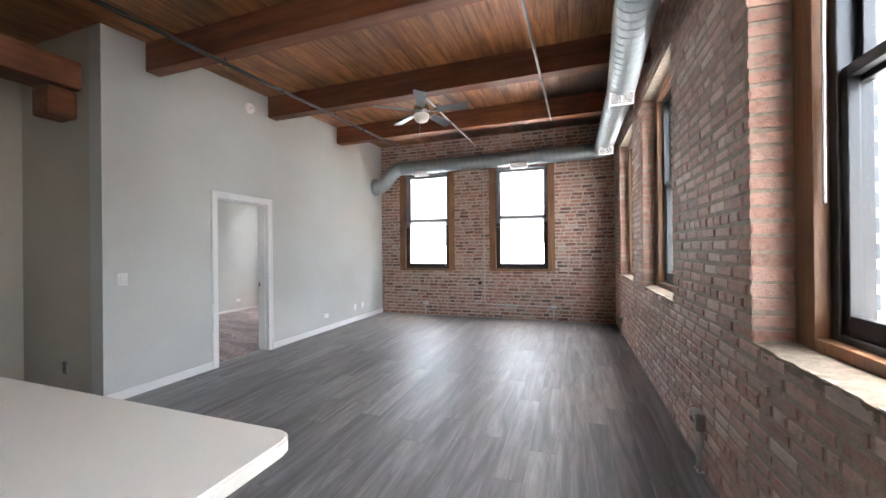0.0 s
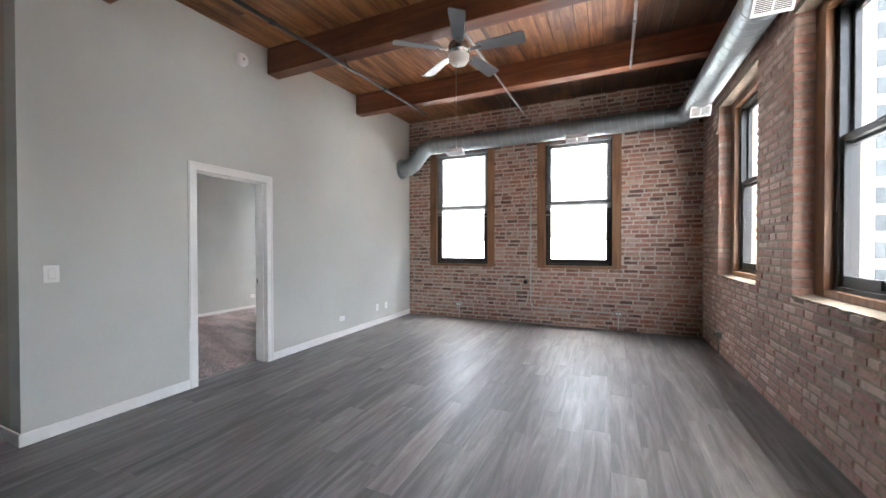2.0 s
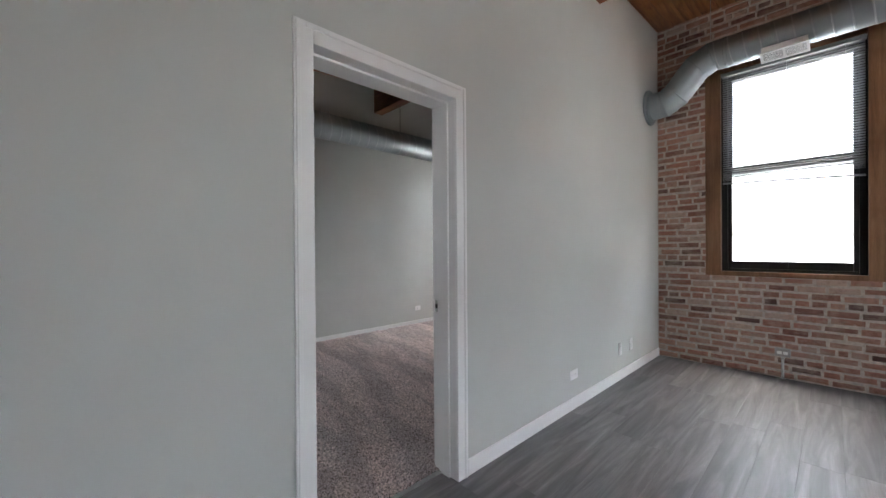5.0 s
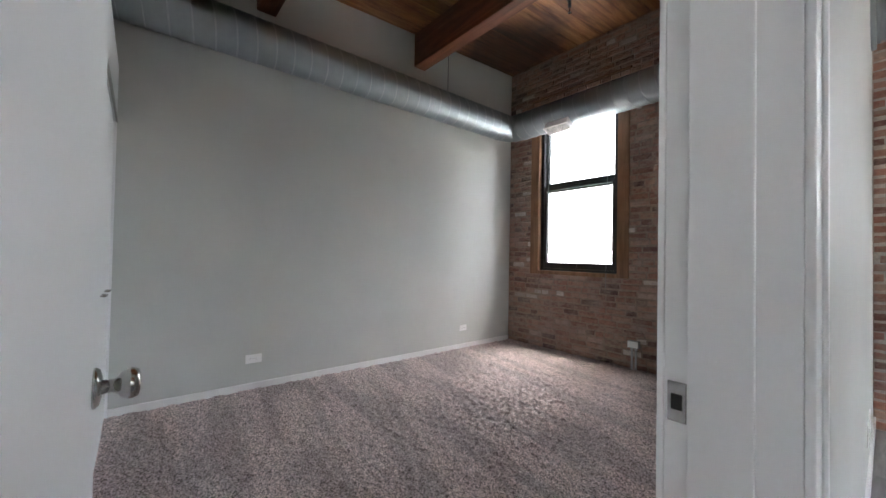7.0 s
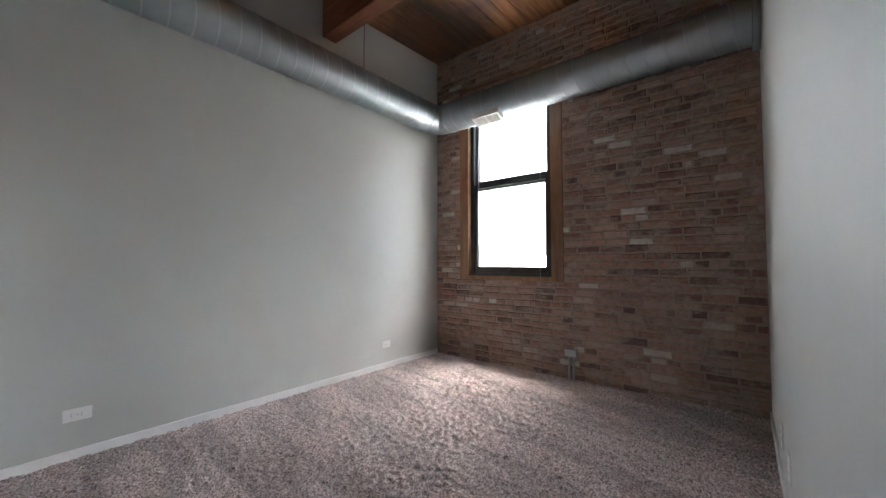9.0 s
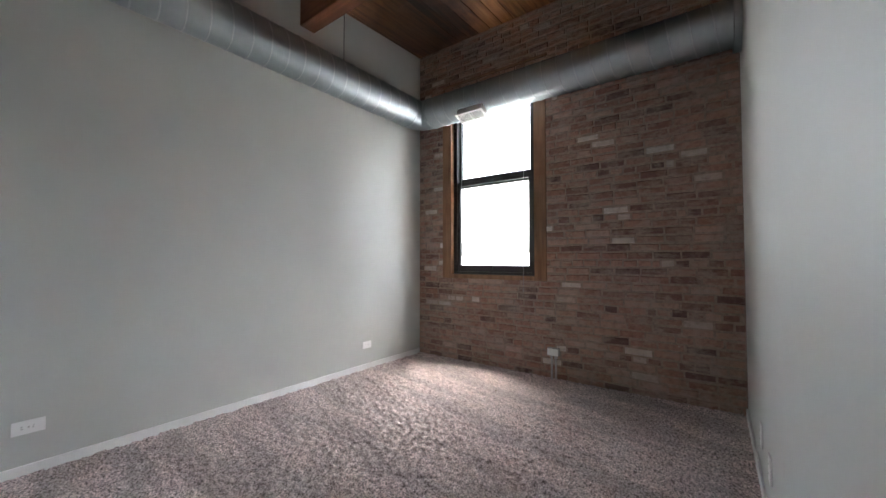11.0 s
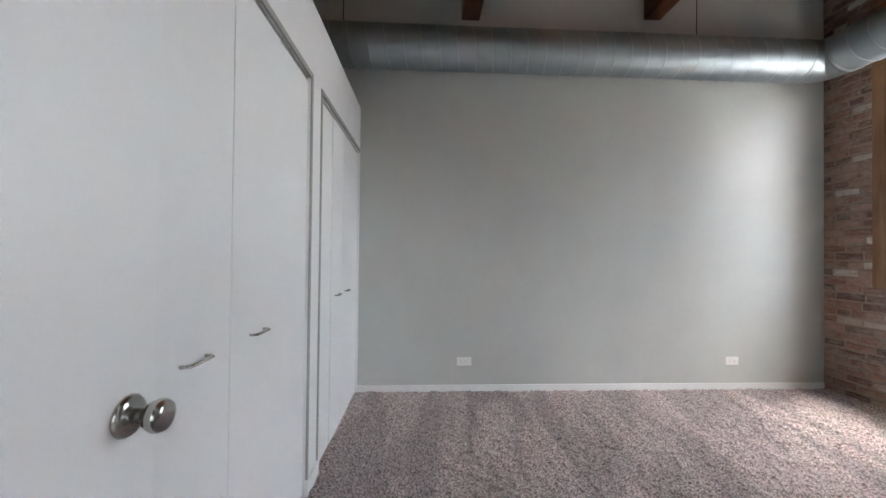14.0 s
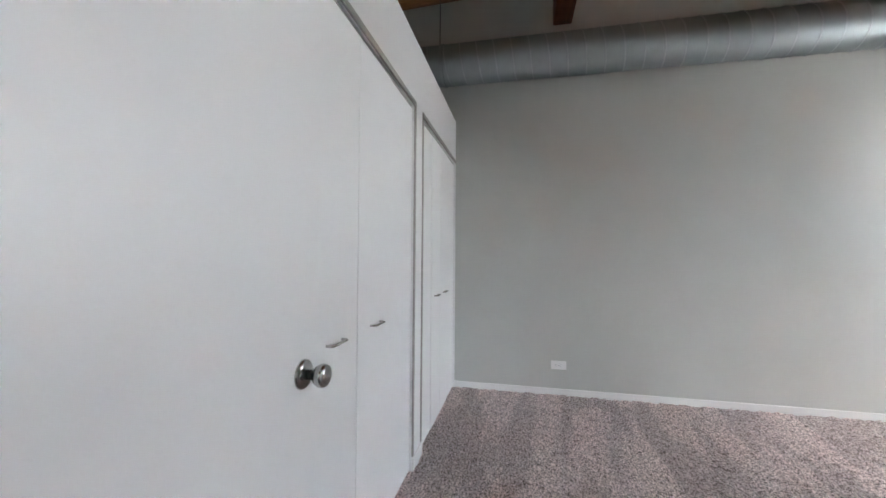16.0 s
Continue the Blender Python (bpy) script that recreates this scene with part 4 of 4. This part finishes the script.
def wall_box(at, axis, label, pipes=1, pale=True, cover=None, half=0.036):
    """Surface outlet box on brick with its conduit down to the floor."""
    w = thing("outlet_box", label, "outlet box", (0, 0, 0), "surface outlet boxes")
    x, y, z = at
    bm = bmesh.new()
    add_box(bm, -0.055, -0.052, -half, 0.055, 0.0, half, 0.004)
    part("box", bm, GREY_METAL, w, "grey metal box")
    plate = part("cover", box(-0.052, -0.056, 0.003 - half, 0.052, -0.052, half - 0.003, 0.002), cover or GREY_METAL, w)
    for s in (-1, 1):
        part("receptacle", box(s * 0.021 - 0.0165, -0.0585, -0.014, s * 0.021 + 0.0165, -0.056, 0.014, 0.001), PLASTIC if pale else DARK_PLASTIC, plate)
    for k in range(pipes):
        u = (k - (pipes - 1) / 2) * 0.04
        part("conduit", sweep([(u, -0.022, -0.034), (u, -0.022, -z + 0.03), (u + 0.002, -0.024, -z)], 0.0105, 12), CONDUIT if pale else GREY_METAL, w)
        part("connector", lathe([(0.0, -0.062), (0.015, -0.062), (0.016, -0.036), (0, -0.036)], Matrix.Translation((u, -0.022, 0)), 12), CONDUIT, w)
        part("floor_flange", lathe([(0.0105, -z + 0.006), (0.022, -z + 0.004), (0.022, -z)], Matrix.Translation((u, -0.022, 0)), 14), CONDUIT, w)
    w.matrix_basis = Matrix.Translation(at) @ Matrix.Rotation(radians({'-y': 0, '-x': -90}[axis]), 4, 'Z')
    return w


wall_box((1.055, YW - 0.002, 0.25), '-y', "grey surface outlet box with conduit on brick", 1)
wall_box((3.69, YW - 0.002, 0.27), '-y', "grey surface outlet box fed by a long conduit", 1)
wall_box((-1.605, YW - 0.002, 0.275), '-y', "pale surface outlet box with twin conduits on brick", 2, True, PLASTIC)
wall_box((XR - 0.002, 2.45, 0.315), '-x', "dark surface outlet box with conduit on brick", 2, False, None, 0.052)
wall_box((XR - 0.002, 6.22, 0.25), '-x', "dark surface outlet box by the brick corner", 1, False)

run = thing("wall_conduit", "thin metal conduit run bent along the brick wall", "conduit")
run_pts = [(2.345, YW - 0.014, 3.0), (2.352, YW - 0.014, 0.38)] + arc((2.352, YW - 0.014, 0.27), (2.352, YW - 0.014, 0.37), (2.46, YW - 0.014, 0.27), 8) + [(3.63, YW - 0.016, 0.265)]
part("tube", sweep(run_pts, 0.009, 12), CONDUIT, run)
for p in ((2.3475, 2.2), (2.350, 1.3), (2.352, 0.6)):
    part("strap", box(p[0] - 0.028, YW - 0.025, p[1] - 0.008, p[0] + 0.012, YW - 0.002, p[1] + 0.008, 0.002), CONDUIT, run)
for u in (2.75, 3.3):
    part("strap", box(u - 0.008, YW - 0.027, 0.245, u + 0.008, YW - 0.002, 0.283, 0.002), CONDUIT, run)
cap = thing("pipe_cap", "round dark iron pipe cap on the brick wall", "pipe cap")
CM = Matrix.Translation((2.268, YW, 0.705)) @ Matrix.Rotation(math.pi / 2, 4, 'X')
part("stub", lathe([(0, -0.02), (0.024, -0.02), (0.024, 0.05), (0, 0.05)], CM, 20), BLACK_PIPE, cap)
part("cap", lathe([(0.0, 0.045), (0.033, 0.045), (0.035, 0.052), (0.034, 0.075), (0.024, 0.085), (0.0, 0.087)], CM, 20), BLACK_PIPE, cap)


# ---- outside ----
ground_out = solid("ground", box(-600, -600, -14.2, 600, 600, -14.0), paint("street_asphalt", (0.36, 0.35, 0.34), 0.9, 0.15, 0.2, 4), "pale grey city ground far below", "ground", "structure")


def facade_block(x0, y0, x1, y1, h, wall_mat, label, floors, bays, sides):
    """A far building: walls, roof parapet and a grid of recessed window openings on the sides that face the loft."""
    g = thing("city_building", label, "building", ((x0 + x1) / 2, (y0 + y1) / 2, -14.0))
    g.location = (0, 0, 0)
    z0 = -14.0
    part("wall", box(x0, y0, z0, x1, y1, z0 + h), wall_mat, g)
    part("roof", boxes([(x0 - 0.2, y0 - 0.2, z0 + h, x1 + 0.2, y1 + 0.2, z0 + h + 0.6)]), wall_mat, g)
    fh = h / floors
    for side in sides:
        a, b = (x0, x1) if side in 'sn' else (y0, y1)
        bw = (b - a) / bays
        me = None
        for i in range(bays):
            for j in range(floors):
                if me is None:
                    me = finish(box(-bw * 0.32, -0.08, -fh * 0.30, bw * 0.32, 0.0, fh * 0.30, 0.0), "pane", FAR_GLASS)
                p = new("window", me)
                p.parent = g
                u, z = a + bw * (i + 0.5), z0 + fh * (j + 0.5)
                if side == 's':
                    p.matrix_basis = Matrix.Translation((u, y0 - 0.02, z))
                else:
                    p.matrix_basis = Matrix.Translation((x0 - 0.02, u, z)) @ Matrix.Rotation(-math.pi / 2, 4, 'Z')
    return g


FAR_GLASS = paint("far_window_glass", (0.035, 0.042, 0.045), 0.75, 0.2, 0.0)
PALE_STONE = paint("pale_concrete", (0.18, 0.182, 0.18), 0.85, 0.08, 0.1, 3)
TAN_BRICK = paint("far_brick", (0.20, 0.13, 0.10), 0.9, 0.12, 0.1, 3)
facade_block(7.8, 62, 24, 84, 23, PALE_STONE, "pale concrete mid-rise with rows of windows", 19, 15, 's')
facade_block(29, 62, 54, 84, 52, PALE_STONE, "tall white tower with grey window bands", 16, 8, 's')
facade_block(4.6, 96, 6.8, 104, 18.5, TAN_BRICK, "far slim brown brick tower", 7, 3, 's')

# two blank blocks, unseen, added to shade the upper walls from low sky
facade_block(38, -14, 52, 6, 19, TAN_BRICK, "unseen brown brick block added to shade the east windows", 7, 6, '')
facade_block(34, 14, 50, 44, 25, PALE_STONE, "unseen pale concrete block added to shade the east windows", 13, 14, '')


def glowing_haze_ring():
    """Glowing ring added all round to brighten the overcast horizon far beyond the street."""
    m = bpy.data.materials.new("glowing_horizon_haze")
    m.use_nodes = True
    n, l = m.node_tree.nodes, m.node_tree.links
    n.remove(n["Principled BSDF"])
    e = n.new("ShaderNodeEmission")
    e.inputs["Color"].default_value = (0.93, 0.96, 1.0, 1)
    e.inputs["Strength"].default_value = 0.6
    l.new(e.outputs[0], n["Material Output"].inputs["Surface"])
    bm = bmesh.new()
    lo, hi = [], []
    for i in range(72):
        a = i / 72 * math.tau
        lo.append(bm.verts.new((330 * math.cos(a), 330 * math.sin(a), -14.1)))
        hi.append(bm.verts.new((330 * math.cos(a), 330 * math.sin(a), 6 + 2 * math.sin(i * 1.7))))
    for i in range(72):
        bm.faces.new((lo[i], lo[(i + 1) % 72], hi[(i + 1) % 72], hi[i]))
    return solid("backdrop", bm, m, "glowing ring added as pale hazy city distance", "backdrop", "structure")


glowing_haze_ring()


# ---- carpet ----
def carpet():
    x0, x1, y0, y1 = XB + 0.001, -0.125, YH + 0.125, YW + 0.004
    step = 0.0095
    nx, ny = int((x1 - x0) / step), int((y1 - y0) / step)
    xs, ys = np.linspace(x0, x1, nx + 1), np.linspace(y0, y1, ny + 1)
    rng = np.random.RandomState(5)
    z = rng.rand(ny + 1, nx + 1)
    k = rng.rand(ny // 3 + 3, nx // 3 + 3)
    z = 0.55 * z + 0.75 * np.kron(k, np.ones((3, 3)))[:ny + 1, :nx + 1]
    z = 0.002 + 0.018 * z
    jx, jy = (rng.rand(ny + 1, nx + 1) - 0.5) * step * 0.7, (rng.rand(ny + 1, nx + 1) - 0.5) * step * 0.7
    jx[:, [0, -1]] = 0
    jy[[0, -1], :] = 0
    X, Y = np.meshgrid(xs, ys)
    co = np.stack([X + jx, Y + jy, z], -1).reshape(-1, 3)
    i = np.arange(ny)[:, None] * (nx + 1) + np.arange(nx)[None, :]
    quads = np.stack([i, i + 1, i + nx + 2, i + nx + 1], -1).reshape(-1, 4)
    me = bpy.data.meshes.new("carpet")
    me.vertices.add(len(co))
    me.vertices.foreach_set("co", co.ravel())
    me.loops.add(quads.size)
    me.loops.foreach_set("vertex_index", quads.ravel())
    me.polygons.add(len(quads))
    me.polygons.foreach_set("loop_start", np.arange(0, quads.size, 4))
    me.polygons.foreach_set("loop_total", np.full(len(quads), 4))
    me.update(calc_edges=True)
    me.polygons.foreach_set("use_smooth", np.ones(len(quads), bool))
    me.materials.append(CARPET)
    return tagged(new("carpet", me), "taupe cut-pile bedroom carpet with vacuum marks", "carpet", "", "structure")


carpet()
slab = solid("floor_slab", box(XB - 0.2, YK - 0.2, -0.3, XR + MORT, YW + MORT, -0.012), SUBFLOOR, "dark floor slab under the planks", "floor", "structure")

# ---- floor planks ----
floor = thing("floor", "grey-brown wood-look vinyl plank floor", "floor", (0, 0, 0), "", "structure")
floor_rng = random.Random(3)
PW, PL = 0.178, 1.22


def plank_mesh(length, width):
    return finish(box(-width / 2 + 0.0003, -length / 2 + 0.0003, -0.012, width / 2 - 0.0003, length / 2 - 0.0003, 0.0, 0.0004, 1), "plank", FLOOR)


plank_cache = {}


def lay(x0, x1, y0, y1):
    col, x = 0, x0
    while x < x1 - 0.01:
        w = min(PW, x1 - x)
        y = y0 - floor_rng.uniform(0, PL)
        while y < y1:
            a, b = max(y, y0), min(y + PL, y1)
            if b - a > 0.02:
                key = (round(b - a, 2), round(w, 3))
                if key not in plank_cache:
                    plank_cache[key] = plank_mesh(*key)
                p = new("plank", plank_cache[key])
                p.parent = floor
                p.location = (x + w / 2, (a + b) / 2, 0.0)
            y += PL
        x += w


lay(-0.113, 0.0, D0, D1)
lay(0.0, XR + MORT, -1.6, YW + MORT)
lay(-1.27, 0.0, 0.2, YH)
solid("floor_rear", boxes([(0.0, YK, -0.011, XR + MORT, -1.601, 0.0), (-1.27, YK, -0.011, -0.001, 0.199, 0.0)]), FLOOR, "grey-brown wood-look vinyl floor of the kitchen", "floor", "structure")

# ---- bricks ----


def brick_mesh(seed, depth, material, e=0.03, c=0.12, round_off=0.006):
    """A worn brick: unit length, unit height, front at y = 0, its arrises knocked off."""
    rng = random.Random(seed)
    bm = bmesh.new()

    def j(s):
        return rng.uniform(-s, s)
    fr = [bm.verts.new((sx * (0.5 - e + j(0.006)), j(0.0012), sz * (0.5 - c + j(0.05)))) for sx, sz in ((-1, -1), (1, -1), (1, 1), (-1, 1))]
    ed = [bm.verts.new((sx * (0.5 + j(0.016)), round_off + abs(j(0.004)), sz * (0.5 + j(0.09)))) for sx, sz in ((-1, -1), (1, -1), (1, 1), (-1, 1))]
    bk = [bm.verts.new((sx * 0.5, depth, sz * 0.5)) for sx, sz in ((-1, -1), (1, -1), (1, 1), (-1, 1))]
    mid = bm.verts.new((j(0.1), -abs(j(0.0018)), j(0.1)))
    for i in range(4):
        k = (i + 1) % 4
        bm.faces.new((mid, fr[i], fr[k]))
        bm.faces.new((fr[i], ed[i], ed[k], fr[k]))
        bm.faces.new((ed[i], bk[i], bk[k], ed[k]))
    bmesh.ops.recalc_face_normals(bm, faces=bm.faces)
    return finish(bm, "brick", material)


THIN = [brick_mesh(40 + i, 0.03, BRICK) for i in range(12)]
BROWN = [brick_mesh(90 + i, 0.03, BRICK_BROWN) for i in range(12)]
PALE = [brick_mesh(50 + i, 0.03, BRICK_PALE, 0.04, 0.15, 0.006) for i in range(12)]
DEEP = [brick_mesh(70 + i, 0.154, BRICK_RED) for i in range(5)]


def lay_bricks(wall, frame_m, u0, u1, top, openings, seed, pick, kinds, BH=0.0505, BL=0.194, JOINT=0.0175, reveal=False):
    """Running bond with header courses. frame_m takes (u, into the wall, up) to the world; pick tells which are single pieces."""
    rng = random.Random(seed)
    COURSE = BH + JOINT
    rows = int(top / COURSE) + 1
    single, rest = [], []
    for r in range(rows):
        z = r * COURSE + COURSE / 2
        header = r % 6 == 4
        L = BL if not header else 0.097
        u = u0 - (0.5 * (L + JOINT) if r % 2 else 0.0) - rng.uniform(0, 0.03)
        stops = [(a, b) for a, b, c, d in openings if c - 0.025 < z < d + 0.01]
        while u < u1:
            ln = L * (rng.uniform(0.90, 1.06) if rng.random() > 0.07 else rng.uniform(0.48, 0.62))
            spans = [(max(u, u0), min(u + ln, u1))]
            for a, b in stops:
                nxt = []
                for s, e in spans:
                    if e <= a or s >= b:
                        nxt.append((s, e))
                    else:
                        if s < a - 0.02:
                            nxt.append((s, a))
                        if e > b + 0.02:
                            nxt.append((b, e))
                spans = nxt
            for s, e in spans:
                if reveal:
                    for a, b in stops:
                        if 0 < a - e < JOINT + 0.025:
                            e = a
                        if 0 < s - b < JOINT + 0.025:
                            s = b
                if e - s < 0.025:
                    continue
                by_edge = reveal and any(abs(s - b) < 1e-6 or abs(e - a) < 1e-6 for a, b in stops)
                m = frame_m @ Matrix.Translation(((s + e) / 2, rng.uniform(-0.0035, 0.003), z + rng.uniform(-0.003, 0.003))) @ Matrix.Rotation(rng.uniform(-0.014, 0.014), 4, 'Y') @ Matrix.Diagonal((e - s, 1, BH * rng.uniform(0.86, 1.08), 1))
                me = rng.choice(DEEP if by_edge else kinds)
                w = m.translation
                (single if pick(w) or by_edge else rest).append((m, me))
            u += ln + JOINT
    for m, me in single:
        b = new("brick", me)
        b.parent = wall
        b.matrix_basis = m
    co, faces, base = [], [], 0
    for m, me in rest:
        for v in me.vertices:
            co.append(m @ v.co)
        for p in me.polygons:
            faces.append([base + i for i in p.vertices])
        base += len(me.vertices)
    if co:
        me = bpy.data.meshes.new("brickwork")
        me.from_pydata(co, [], faces)
        me.materials.append(kinds[0].materials[0])
        b = new("brickwork", me)
        b.parent = wall
        tagged(b, "old red brickwork", "", "", "stuff")
    return len(single), len(rest)


NORTH = Matrix.Translation((0, YW, 0))
EAST = Matrix.Translation((XR, 0, 0)) @ Matrix.Rotation(-math.pi / 2, 4, 'Z')
flip = [(-b, -a, c, d) for a, b, c, d in WIN_R]
counts = [lay_bricks(wall_north, NORTH, 0.004, XR - 0.004, zc(YW), WIN_W[1:], 21, lambda p: p.z < 1.1 and 0.2 < p.x < 3.7, THIN),
          lay_bricks(wall_north_bedroom, NORTH, XB + 0.004, XP - 0.004, zc(YW), WIN_W[:1], 22, lambda p: p.x > -1.71 and p.z < 2.6, BROWN, 0.0545, 0.196, 0.0135),
          lay_bricks(wall_east, EAST, -YW + 0.004, 0.6, 3.62, flip, 23, lambda p: 1.55 < p.y < 3.0 and 0.3 < p.z < 2.45, PALE, 0.0525, 0.198, 0.0155, True)]
print("bricks", counts)
